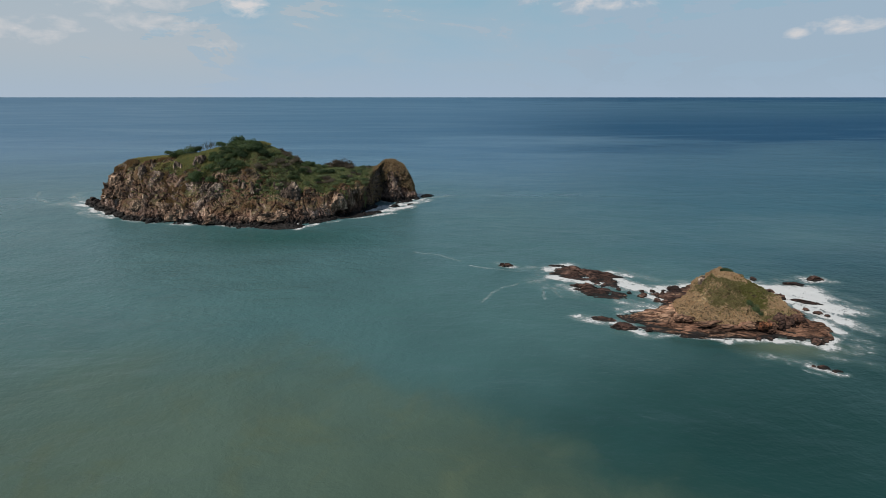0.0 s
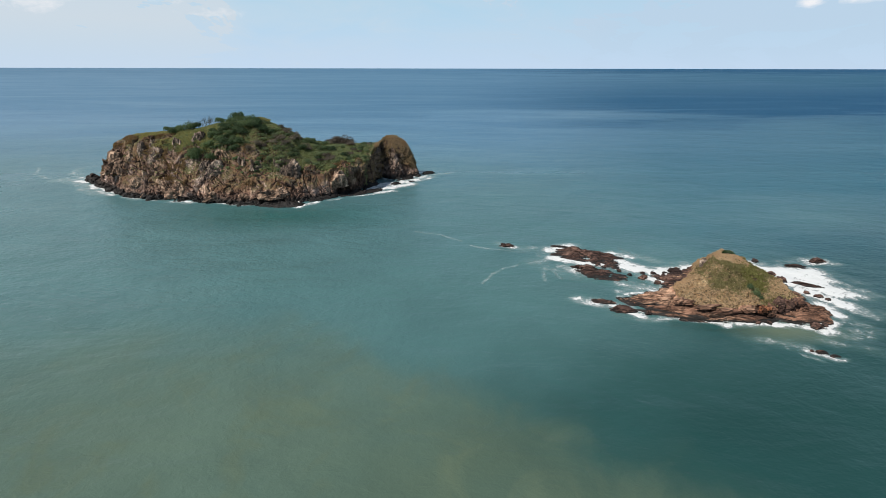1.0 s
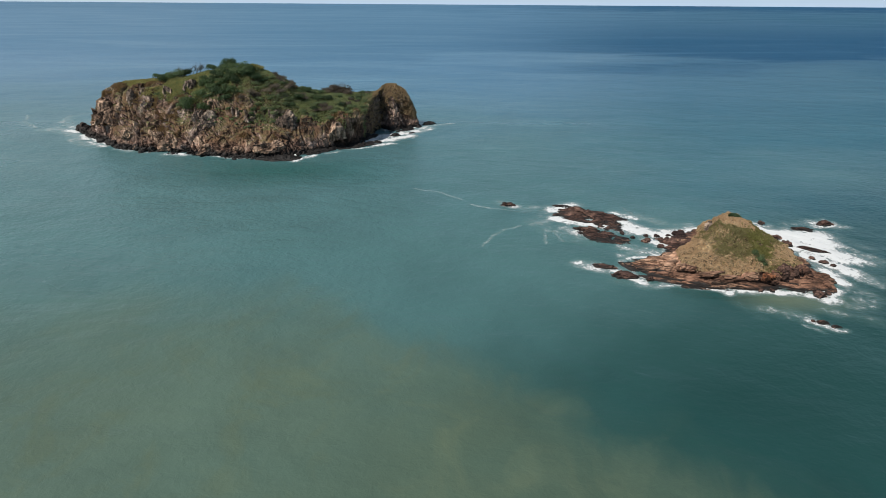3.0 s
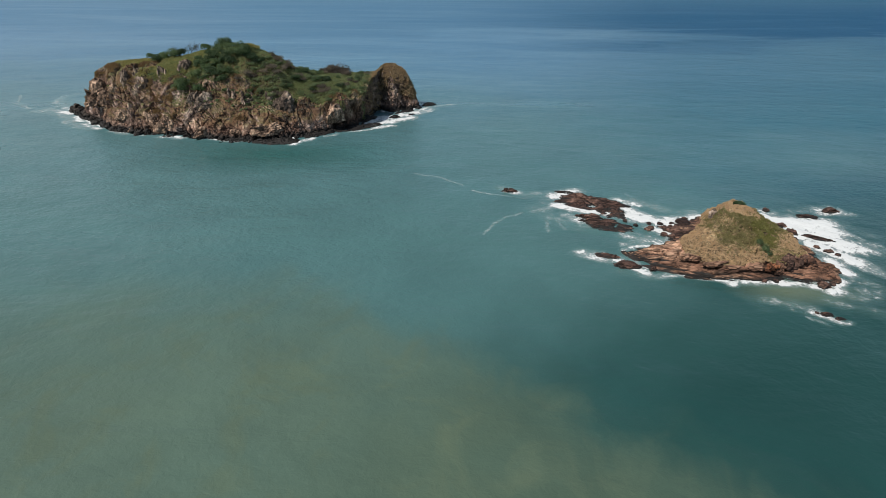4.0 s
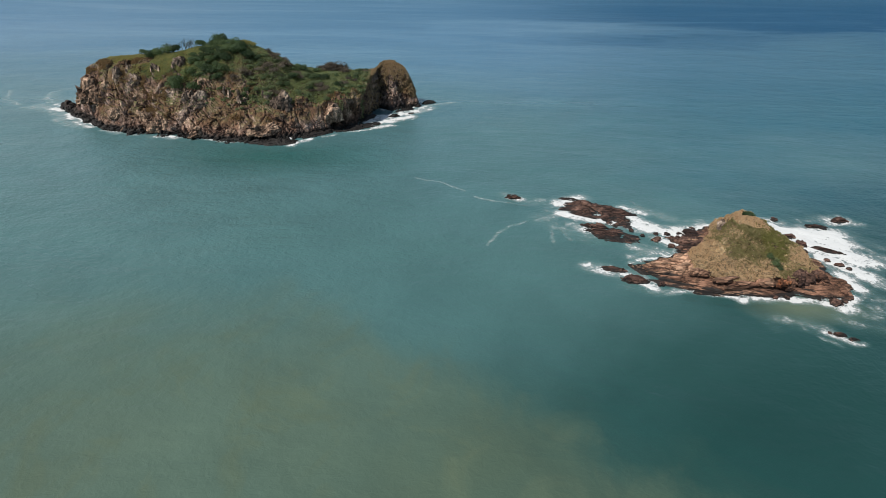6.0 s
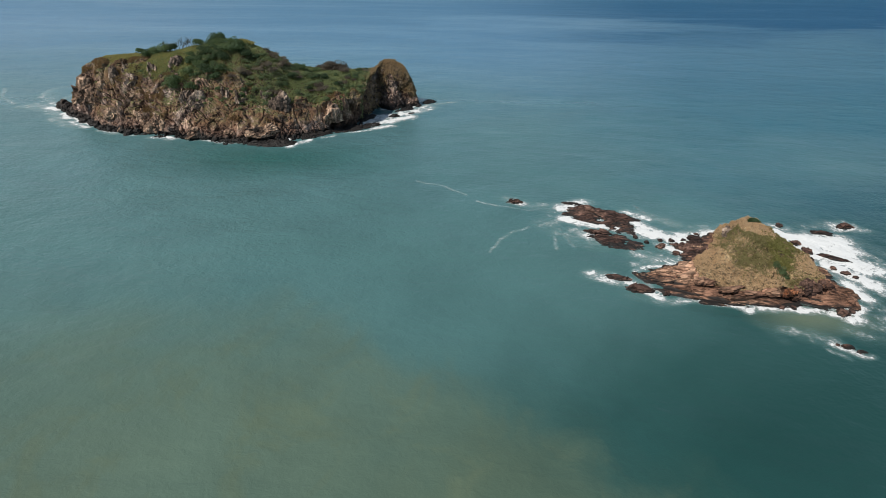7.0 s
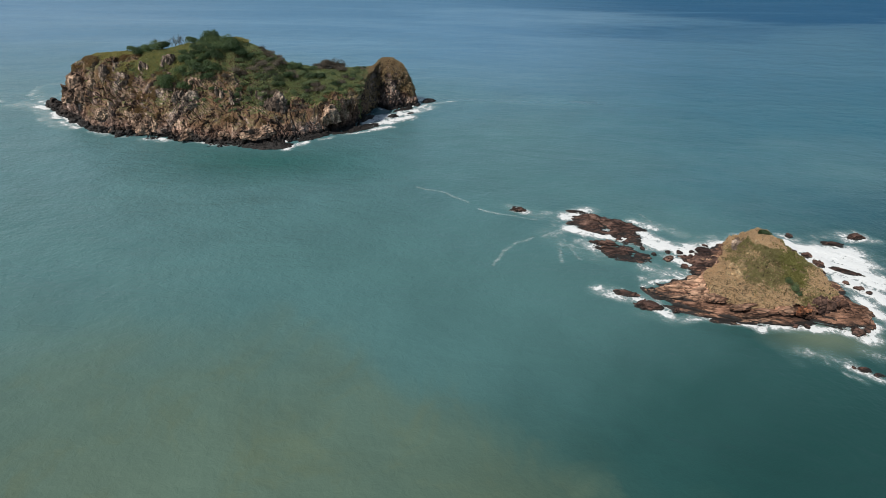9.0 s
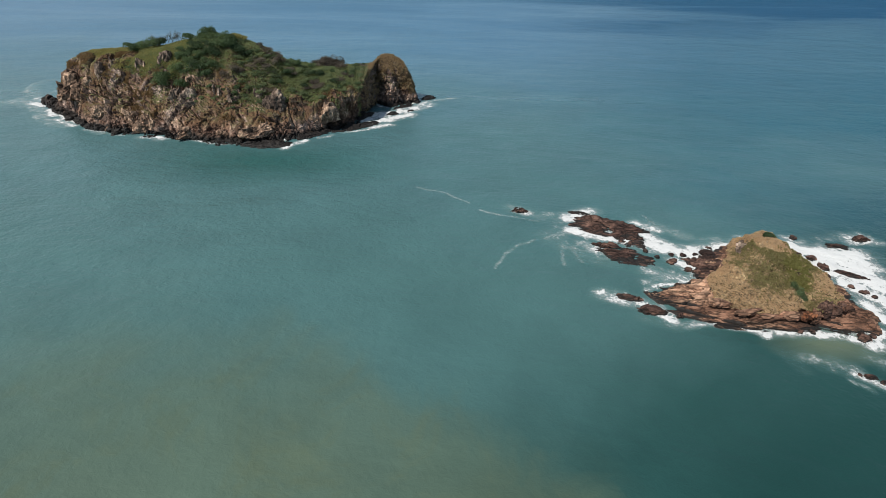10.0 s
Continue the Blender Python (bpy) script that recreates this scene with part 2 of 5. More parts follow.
def rock_material(name, dark, mid, light, wet_top, beds=(1, 1, 1)):
    """Weathered rock: blotches, cracks, streaks, a dark tidal band up to wet_top metres."""
    m, nt, bsdf, co = material(name)
    geo = nt.nodes.new("ShaderNodeNewGeometry")
    pos = mapped(nt, geo.outputs["Position"], beds, (0, 0, radians(14) if beds[0] < 1 else 0))
    a = noise_tex(nt, pos, 0.16, 6.0, 0.62, 0.4)
    b = noise_tex(nt, mapped(nt, pos, (1, 1, 0.45)), 0.9, 6.0, 0.65, 0.2)
    base = ramp(nt, a, [(0.38, dark), (0.50, mid), (0.66, light)])
    fine = ramp(nt, b, [(0.32, 0.34), (0.50, 0.92), (0.66, 1.85)])
    col = mix(nt, 1.0, base, fine, "MULTIPLY")
    cr = nt.nodes.new("ShaderNodeTexVoronoi")
    cr.feature = "DISTANCE_TO_EDGE"
    cr.inputs["Scale"].default_value = 0.55
    warp = nt.nodes.new("ShaderNodeVectorMath")
    warp.operation = "ADD"
    wn = nt.nodes.new("ShaderNodeTexNoise")
    wn.inputs["Scale"].default_value, wn.inputs["Detail"].default_value = 0.5, 4
    nt.links.new(pos, wn.inputs["Vector"])
    wsc = nt.nodes.new("ShaderNodeVectorMath")
    wsc.operation = "SCALE"
    wsc.inputs["Scale"].default_value = 2.2
    nt.links.new(wn.outputs[1], wsc.inputs[0])
    nt.links.new(pos, warp.inputs[0])
    nt.links.new(wsc.outputs[0], warp.inputs[1])
    nt.links.new(warp.outputs[0], cr.inputs["Vector"])
    crack = ramp(nt, cr.outputs[0], [(0.0, 0.22), (0.10, 1.0)])
    col = mix(nt, 1.0, col, crack, "MULTIPLY")
    sep = nt.nodes.new("ShaderNodeSeparateXYZ")
    nt.links.new(geo.outputs["Position"], sep.inputs[0])
    z = maths(nt, "ADD", sep.outputs[2], maths(nt, "MULTIPLY", maths(nt, "ADD", b, -0.5), 2.2))
    wet = ramp(nt, maths(nt, "DIVIDE", z, wet_top, True), [(0.45, 1.0), (0.9, 0.0)])
    col = mix(nt, wet, col, (0.013, 0.011, 0.010))
    nt.links.new(col, bsdf.inputs["Base Color"])
    bsdf.inputs["Specular IOR Level"].default_value = 0.22
    nt.links.new(ramp(nt, wet, [(0.0, 0.92), (1.0, 0.66)]), bsdf.inputs["Roughness"])
    chip = nt.nodes.new("ShaderNodeTexVoronoi")
    chip.inputs["Scale"].default_value = 1.6
    nt.links.new(warp.outputs[0], chip.inputs["Vector"])
    h = maths(nt, "ADD", maths(nt, "MULTIPLY", b, 0.5), maths(nt, "MULTIPLY", chip.outputs["Distance"], -0.5))
    bump(nt, bsdf, h, 0.40, 0.5)
    return m


def cliff_material(name, wet_top, grassy):
    """Jointed cliff rock: blocks of differing tint, pale weathered faces, dark joints, red brown herb cover on ledges, grass on the gentle top."""
    m, nt, bsdf, co = material(name)
    geo = nt.nodes.new("ShaderNodeNewGeometry")
    raw = geo.outputs["Position"]
    pos = mapped(nt, raw, (1.0, 1.0, 0.7), (radians(12), radians(-16), radians(20)))
    zone = noise_tex(nt, raw, 0.055, 4.0, 0.55, 0.5)
    mid_n = noise_tex(nt, pos, 0.22, 6.0, 0.62, 0.5)
    fine_n = noise_tex(nt, pos, 1.1, 6.0, 0.66, 0.2)
    streaks = noise_tex(nt, mapped(nt, pos, (0.9, 0.9, 0.16)), 1.0, 5.0, 0.6, 0.4)
    wn = nt.nodes.new("ShaderNodeTexNoise")
    wn.inputs["Scale"].default_value, wn.inputs["Detail"].default_value = 0.4, 4
    nt.links.new(pos, wn.inputs["Vector"])
    warp = nt.nodes.new("ShaderNodeVectorMath")
    warp.operation = "MULTIPLY_ADD"
    warp.inputs[1].default_value = (2.4, 2.4, 2.4)
    nt.links.new(wn.outputs[1], warp.inputs[0])
    nt.links.new(pos, warp.inputs[2])

    def cells(scale, feature):
        v = nt.nodes.new("ShaderNodeTexVoronoi")
        v.feature = feature
        v.inputs["Scale"].default_value = scale
        nt.links.new(warp.outputs[0], v.inputs["Vector"])
        return v

    tone = nt.nodes.new("ShaderNodeSeparateColor")
    nt.links.new(cells(0.30, "F1").outputs["Color"], tone.inputs[0])
    tan = ramp(nt, mid_n, [(0.37, (0.048, 0.028, 0.020)), (0.49, (0.166, 0.097, 0.069)), (0.65, (0.44, 0.300, 0.226))])
    grey = ramp(nt, mid_n, [(0.38, (0.044, 0.030, 0.026)), (0.50, (0.142, 0.098, 0.082)), (0.66, (0.43, 0.325, 0.275))])
    col = mix(nt, ramp(nt, maths(nt, "ADD", zone, maths(nt, "MULTIPLY", tone.outputs[1], 0.16)), [(0.55, 0.0), (0.68, 1.0)]), tan, grey)
    col = mix(nt, 1.0, col, ramp(nt, tone.outputs[0], [(0.0, 0.62), (1.0, 1.38)]), "MULTIPLY")
    col = mix(nt, 1.0, col, ramp(nt, fine_n, [(0.30, 0.42), (0.50, 0.95), (0.68, 1.6)]), "MULTIPLY")
    col = mix(nt, maths(nt, "MULTIPLY", ramp(nt, streaks, [(0.62, 0.0), (0.74, 1.0)]), 0.30), col, (0.42, 0.32, 0.245))
    col = mix(nt, 1.0, col, ramp(nt, cells(0.30, "DISTANCE_TO_EDGE").outputs[0], [(0.0, 0.35), (0.06, 1.0)]), "MULTIPLY")
    col = mix(nt, 1.0, col, ramp(nt, cells(0.95, "DISTANCE_TO_EDGE").outputs[0], [(0.0, 0.60), (0.09, 1.0)]), "MULTIPLY")
    sep = nt.nodes.new("ShaderNodeSeparateXYZ")
    nt.links.new(raw, sep.inputs[0])
    nsep = nt.nodes.new("ShaderNodeSeparateXYZ")
    nt.links.new(geo.outputs["Normal"], nsep.inputs[0])
    # herbs and red earth caught on the ledges
    ledge = maths(nt, "ADD", nsep.outputs[2], maths(nt, "MULTIPLY", maths(nt, "ADD", zone, -0.5), -2.4))
    ledge = maths(nt, "ADD", ledge, maths(nt, "MULTIPLY", maths(nt, "ADD", fine_n, -0.5), 0.8))
    herb = maths(nt, "MULTIPLY", ramp(nt, ledge, [(0.32, 0.0), (0.54, 0.92)]), ramp(nt, maths(nt, "MULTIPLY", sep.outputs[2], 0.1, True), [(0.30, 0.0), (0.50, 1.0)]))
    russet = ramp(nt, fine_n, [(0.3, (0.046, 0.025, 0.014)), (0.52, (0.118, 0.066, 0.036)), (0.72, (0.20, 0.128, 0.072))])
    olive = ramp(nt, fine_n, [(0.3, (0.036, 0.030, 0.014)), (0.52, (0.088, 0.074, 0.034)), (0.72, (0.16, 0.130, 0.066))])
    col = mix(nt, herb, col, mix(nt, ramp(nt, mid_n, [(0.44, 0.0), (0.58, 0.9)]), russet, olive))
    z = maths(nt, "ADD", sep.outputs[2], maths(nt, "MULTIPLY", maths(nt, "ADD", fine_n, -0.5), 2.2))
    wet = ramp(nt, maths(nt, "DIVIDE", z, wet_top, True), [(0.40, 1.0), (0.95, 0.0)])
    col = mix(nt, wet, col, (0.014, 0.012, 0.011))
    up = maths(nt, "ADD", nsep.outputs[2], maths(nt, "MULTIPLY", maths(nt, "ADD", mid_n, -0.5), 0.9))
    gmask = maths(nt, "MULTIPLY", ramp(nt, up, [(grassy - 0.10, 0.0), (grassy + 0.06, 1.0)]), ramp(nt, maths(nt, "MULTIPLY", sep.outputs[2], 0.1, True), [(0.5, 0.0), (0.9, 1.0)]))
    green = ramp(nt, fine_n, [(0.3, (0.040, 0.048, 0.018)), (0.55, (0.085, 0.092, 0.034)), (0.75, (0.15, 0.14, 0.058))])
    col = mix(nt, gmask, col, green)
    nt.links.new(col, bsdf.inputs["Base Color"])
    bsdf.inputs["Specular IOR Level"].default_value = 0.2
    nt.links.new(ramp(nt, wet, [(0.0, 0.93), (1.0, 0.66)]), bsdf.inputs["Roughness"])
    h = maths(nt, "ADD", maths(nt, "MULTIPLY", fine_n, 0.6), maths(nt, "ADD", maths(nt, "MULTIPLY", cells(0.95, "F1").outputs["Distance"], -0.4), maths(nt, "MULTIPLY", streaks, 0.5)))
    bump(nt, bsdf, h, 0.8, 0.6)
    return m


SEA = sea_material()
CLIFF = cliff_material("cliff_rock", 2.5, 0.80)
LEDGE = rock_material("ledge_rock", (0.056, 0.029, 0.020), (0.160, 0.086, 0.057), (0.36, 0.226, 0.152), 0.7, beds=(0.26, 1.1, 2.0))
REEF = rock_material("reef_rock", (0.024, 0.014, 0.012), (0.060, 0.034, 0.027), (0.135, 0.080, 0.061), 0.5, beds=(0.35, 1.1, 1.6))
WET = rock_material("wet_shore_rock", (0.013, 0.010, 0.009), (0.027, 0.020, 0.017), (0.058, 0.044, 0.036), 2.4)

# ---------------------------------------------------------------- noise for shaping


def lattice(ix, iy, iz, seed):
    """A random number from 0 to 1 for each cell of a lattice."""
    h = (ix.astype(np.int64) * 374761393 + iy.astype(np.int64) * 668265263 + iz.astype(np.int64) * 2147483647 + seed * 974711) & 0xFFFFFFFF
    h = ((h ^ (h >> 13)) * 1274126177) & 0xFFFFFFFF
    h = ((h ^ (h >> 16)) * 2246822519) & 0xFFFFFFFF
    return ((h ^ (h >> 15)) & 0xFFFFFF) / float(0xFFFFFF)


def smooth_noise(p, seed=0):
    """Value noise from -1 to 1 at the points p (n x 3)."""
    i = np.floor(p)
    f = p - i
    f = f * f * f * (f * (f * 6 - 15) + 10)
    total = 0
    for dx in (0, 1):
        for dy in (0, 1):
            for dz in (0, 1):
                w = (f[:, 0] if dx else 1 - f[:, 0]) * (f[:, 1] if dy else 1 - f[:, 1]) * (f[:, 2] if dz else 1 - f[:, 2])
                total = total + w * lattice(i[:, 0] + dx, i[:, 1] + dy, i[:, 2] + dz, seed)
    return total * 2 - 1


def fractal(p, octaves=4, seed=0, gain=0.5):
    total, amp, q = 0, 1.0, p
    for k in range(octaves):
        total = total + amp * smooth_noise(q, seed + k * 7)
        amp, q = amp * gain, q * 2.03 + 11.7
    return total


def blocks(p, seed=0):
    """Cellular noise: distance to the nearest and to the second cell point, a random number of the cell, and the height of a tilted facet on it."""
    i = np.floor(p)
    best, second, ident, facet = np.full(len(p), 9.0), np.full(len(p), 9.0), np.zeros(len(p)), np.zeros(len(p))
    for dx in (-1, 0, 1):
        for dy in (-1, 0, 1):
            for dz in (-1, 0, 1):
                c = i + (dx, dy, dz)
                r = [lattice(c[:, 0], c[:, 1], c[:, 2], seed + k) for k in (1, 2, 3, 4, 5, 6, 7)]
                off = p - c - np.stack(r[:3], 1)
                d = np.sqrt((off ** 2).sum(1))
                near = d < best
                second = np.where(near, best, np.minimum(second, d))
                ident = np.where(near, r[3], ident)
                tilt = off[:, 0] * (r[4] - 0.5) + off[:, 1] * (r[5] - 0.5) + off[:, 2] * (r[6] - 0.5)
                facet = np.where(near, (r[3] - 0.5) + 1.7 * tilt, facet)
                best = np.where(near, d, best)
    return best, second, ident, facet


def sheet_mesh(name, grid, closed=False):
    """A mesh from a grid of places (rows x columns x 3)."""
    rows, cols = grid.shape[:2]
    idx = np.arange(rows * cols).reshape(rows, cols)
    nxt = np.roll(idx, -1, 1) if closed else idx[:, 1:]
    a = idx if closed else idx[:, :-1]
    quads = np.stack([a[:-1], nxt[:-1], nxt[1:], a[1:]], -1).reshape(-1, 4)
    me = bpy.data.meshes.new(name)
    me.from_pydata(grid.reshape(-1, 3).tolist(), [], quads.tolist())
    me.update()
    return me


def part(name, data, mat, parent=None, label="", smooth=False):
    """Links a mesh (or a bmesh) as one object, under a thing where one is given."""
    if isinstance(data, bmesh.types.BMesh):
        me = bpy.data.meshes.new(name)
        data.to_mesh(me)
        data.free()
        data = me
    if mat and not data.materials:
        data.materials.append(mat)
    if smooth:
        data.polygons.foreach_set("use_smooth", [True] * len(data.polygons))
    ob = new(name, data)
    if parent:
        ob.parent = parent
    if label:
        ob["label"] = label
    return ob


def empty(name, place, label, category, group="", kind=""):
    e = new(name)
    e.empty_display_size = 0.5
    e.matrix_world = place if isinstance(place, Matrix) else Matrix.Translation(place)
    return tagged(e, label, category, group, kind)


# ---------------------------------------------------------------- sea
# one sheet to the horizon; its far third rises a little, so that the rim stands where a round sea's horizon would
bm = bmesh.new()
rows = []
for vy in (-3000, 0, 1500, 2000, 2500, 3000, 3500, 4000, 4500, 5050):
    lift = 28.0 * (max(0.0, vy - 1500) / 3500) ** 2
    rows.append([bm.verts.new((vx, vy, lift)) for vx in (-9000, 9000)])
for a, b in zip(rows[:-1], rows[1:]):
    bm.faces.new((a[0], a[1], b[1], b[0]))
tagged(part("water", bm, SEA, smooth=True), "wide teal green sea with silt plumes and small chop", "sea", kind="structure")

# ---------------------------------------------------------------- large island
# waterline facing the camera, and the crest behind it, station by station from one end to the other
FRONT = [(-155.5, 217), (-150.5, 212.5), (-145.5, 206.5), (-138.5, 200.5), (-131.6, 195.5), (-124, 190), (-115.6, 186), (-105.7, 184), (-94, 181), (-84, 180), (-72, 178),
         (-63, 178), (-55, 182), (-50, 187), (-45, 190.4), (-39, 194.4), (-33.5, 199), (-33, 213), (-29.8, 228.5), (-24.5, 222), (-17, 226), (-13.5, 229), (-12, 231)]
CREST = [(-155.5, 219, 1.5), (-150.5, 221, 5.5), (-145.5, 219, 12.6), (-139, 217, 17.8), (-132, 215, 21.0), (-123, 214, 22), (-114, 213, 22.8), (-104, 212, 23.6), (-95, 212, 25.6),
         (-86, 211, 27), (-76, 210, 27.5), (-67, 211, 24), (-60, 213, 19.4), (-54, 216, 17.6), (-48, 219, 16.6), (-41, 222, 16.2), (-34, 226, 15.6), (-30, 230, 15.6),
         (-26.8, 233, 18.2), (-23, 234, 18.1), (-19, 234, 15.5), (-15.5, 234.5, 9), (-12.5, 235, 1)]
# share of the way to the crest, and of its height, at which the cliff ends
BROW = [(0.3, 0.6), (0.3, 0.7), (0.40, 0.92), (0.52, 0.95), (0.60, 0.94), (0.64, 0.90), (0.62, 0.86), (0.54, 0.72), (0.42, 0.56), (0.35, 0.46), (0.35, 0.47), (0.34, 0.50),
        (0.30, 0.56), (0.17, 0.60), (0.09, 0.62), (0.08, 0.66), (0.06, 0.70), (0.06, 0.72), (0.14, 0.72), (0.48, 0.70), (0.50, 0.70), (0.45, 0.7), (0.3, 0.6)]


def along(table, s):
    t = np.array(table, float)
    u = np.linspace(0, 1, len(t))
    return np.stack([np.interp(s, u, t[:, k]) for k in range(t.shape[1])], 1)


def profile(u, b, c):
    """Height share at the share u of the way from the water to the crest: a steep cliff and a gentler slope above it."""
    low = c * np.clip(u / b, 0, 1) ** 0.8
    up = np.clip((u - b) / (1 - b), 0, 1)
    return low + (1 - c) * np.sin(up * math.pi / 2) ** 1.05


BROKEN = ((2.6, 0.62), (1.1, 0.75), (0.46, 0.95), (0.22, 0.75))
JOINTED = ((3.6, 0.20), (1.3, 0.36), (0.60, 0.85), (0.26, 0.95))


def roughen(grid, strength, seed, cell=3.2, bed=1.0, closed=False, stretch=1.0, strike=0.0, steps=BROKEN, lean=(0.12, -0.10), strata=0.0, calm=(0.72, 1.3, 0.36)):
    """Breaks a smooth slope into tilted facets, ribs and ledges along its normals. bed: how flat the blocks lie, stretch: how long they are along the strike."""
    if closed:
        wrap = np.concatenate([grid[:, -1:], grid, grid[:, :1]], 1)
        du = np.gradient(wrap, axis=1)[:, 1:-1]
    else:
        du = np.gradient(grid, axis=1)
    n = np.cross(du, np.gradient(grid, axis=0))
    n /= np.linalg.norm(n, axis=2, keepdims=True) + 1e-9
    n *= -1.0 if n[..., 2].mean() < 0 else 1.0
    p = grid.reshape(-1, 3)
    q = p + 0.12 * cell * np.stack([fractal(p / cell, 3, seed + k) for k in (50, 60, 70)], 1)
    # beds dip a little
    q = np.stack([q[:, 0], q[:, 1], (q[:, 2] + lean[0] * q[:, 0] + lean[1] * q[:, 1]) * bed], 1)
    ca, sa = math.cos(radians(strike)), math.sin(radians(strike))
    q = np.stack([(q[:, 0] * ca + q[:, 1] * sa) / stretch, q[:, 1] * ca - q[:, 0] * sa, q[:, 2]], 1)
    d = fractal(p * (0.11, 0.11, 0.05), 4, seed + 30) * 0.45 * cell * 0.8
    rubble = np.clip(calm[0] + calm[1] * fractal(p / 8.0, 3, seed + 80), calm[2], 1.35)
    for (size, amp), spread in zip(steps, (1.0, 0.6 + 0.4 * rubble, rubble, rubble)):
        f1, f2, ident, facet = blocks(q / (cell * size), seed + int(size * 100))
        d = d + cell * size * spread * (amp * 0.42 * facet - 0.06 * np.exp(-((f2 - f1) / 0.05) ** 2))
    if strata:
        # dipping beds, each with a proud lip over the one below
        for pitch, lift, tilt_x, tilt_y, k in ((2.6, 1.0, 0.55, -0.25, 3), (0.95, 0.42, 0.42, 0.20, 9)):
            w = (p[:, 2] + tilt_x * p[:, 0] + tilt_y * p[:, 1]) / pitch + 0.9 * fractal(p / 6.0, 4, seed + 40 + k, 0.6)
            saw = w - np.floor(w)
            bold = np.clip(0.35 + 1.6 * fractal(p / 9.0, 3, seed + 45 + k), 0.0, 1.3)
            d = d + strata * lift * bold * (saw ** 1.6 - 0.4)
    return grid + n * (d.reshape(strength.shape) * strength)[..., None]


NF = 230


def large_island():
    top = empty("large_island", (-85, 200, 0), "steep rocky island with brown cliffs and a green scrub top", "island", kind="structure")
    ns, nf, nb = 700, NF, 40
    s = np.linspace(0, 1, ns)
    front, crest, brow = along(FRONT, s), along(CREST, s), along(BROW, s)
    rag = fractal(np.stack([s * 34, 0 * s, 0 * s], 1), 4, 44, 0.6)[:, None]
    brow = np.clip(brow * (1 + rag * (0.30, 0.16)), 0.06, 0.97)
    back = crest[:, :2] + (crest[:, :2] - front) * 0.75
    # rows of the camera's side at even steps up each section
    fine = np.linspace(0, 1, 500)[:, None]
    zf = profile(fine, brow[None, :, 0], brow[None, :, 1]) * crest[None, :, 2]
    wide = np.linalg.norm(crest[:, :2] - front, axis=1)[None]
    arc = np.concatenate([np.zeros((1, ns)), np.cumsum(np.hypot(np.diff(fine, axis=0) * wide, np.diff(zf, axis=0)), 0)])
    rows = np.linspace(0, 1, nf - 12)
    uf = np.stack([np.interp(rows * arc[-1, k], arc[:, k], fine[:, 0]) for k in range(ns)], 1)
    u = np.concatenate([np.linspace(-0.10, 0, 13)[:-1, None] + 0 * s, uf, 1 + np.linspace(0, 1.1, nb)[1:, None] + 0 * s])
    f, c, k = front[None], crest[None], back[None]
    on_front = np.clip(u, -0.1, 1)[..., None]
    on_back = np.clip(u - 1, 0, 1.1)[..., None]
    plan = f + (c[..., :2] - f) * on_front + (k - c[..., :2]) * on_back
    b, h = brow[None, :, 0], brow[None, :, 1]
    z = np.where(u <= 1, profile(u, b, h), profile(np.clip(2 - u, 0, 1), 0.4, 0.7)) * c[..., 2]
    z = z + np.where(u < 0, u * 18, 0) - np.where(u > 2, (u - 2) * 18, 0)
    grid = np.concatenate([plan, z[..., None]], -1)
    # blocks are bold on the cliff and faint on the planted slope
    share = np.clip((u - b) / 0.25, 0, 1)
    strength = (1.0 - 0.80 * share) * np.clip(c[..., 2] / 8, 0.25, 1)
    grid = roughen(grid, strength, 5, 2.9, 0.62, steps=JOINTED, lean=(0.45, -0.15), strata=0.7, calm=(0.62, 1.9, 0.26))
    me = sheet_mesh("rock_body", grid)
    body = part("rock_body", me, CLIFF, top)
    body.matrix_parent_inverse = top.matrix_world.inverted()
    return top, grid, u


big, BIG_GRID, BIG_U = large_island()

# ---------------------------------------------------------------- small island
SHORE = [(39.5, 101), (41, 96), (42, 92.2), (45.2, 91.6), (52.3, 90.0), (56.9, 89.6), (62.3, 89.2), (68.7, 89.8), (73.8, 88.0), (78.2, 90.2), (80.2, 94.0), (80.2, 99.4), (79.0, 104.2),
         (79.2, 110), (78.6, 116.5), (74, 120.5), (66.5, 119.5), (60.5, 116), (55.5, 110.5), (52.5, 104.8), (46, 103)]
FOOT = [(51.8, 98.2), (51.6, 94.4), (54.4, 91.9), (58.2, 91.2), (62, 91.8), (65.4, 92.2), (68, 91.5), (71.5, 91.6), (74.8, 94.8), (75.6, 99.5), (75.8, 105), (76.0, 112), (74.2, 117), (69, 118.4), (64.2, 116.0), (61.4, 111), (58, 106)]
SUMMIT, MIDDLE = np.array((70.0, 113.8)), np.array((63.0, 102.5))


def around(points, angles, centre):
    """The radius of an outline about a centre, angle by angle."""
    p = np.array(points, float) - centre
    a, r = np.arctan2(p[:, 1], p[:, 0]), np.hypot(p[:, 0], p[:, 1])
    order = np.argsort(a)
    return np.interp(angles, a[order], r[order], period=2 * math.pi)


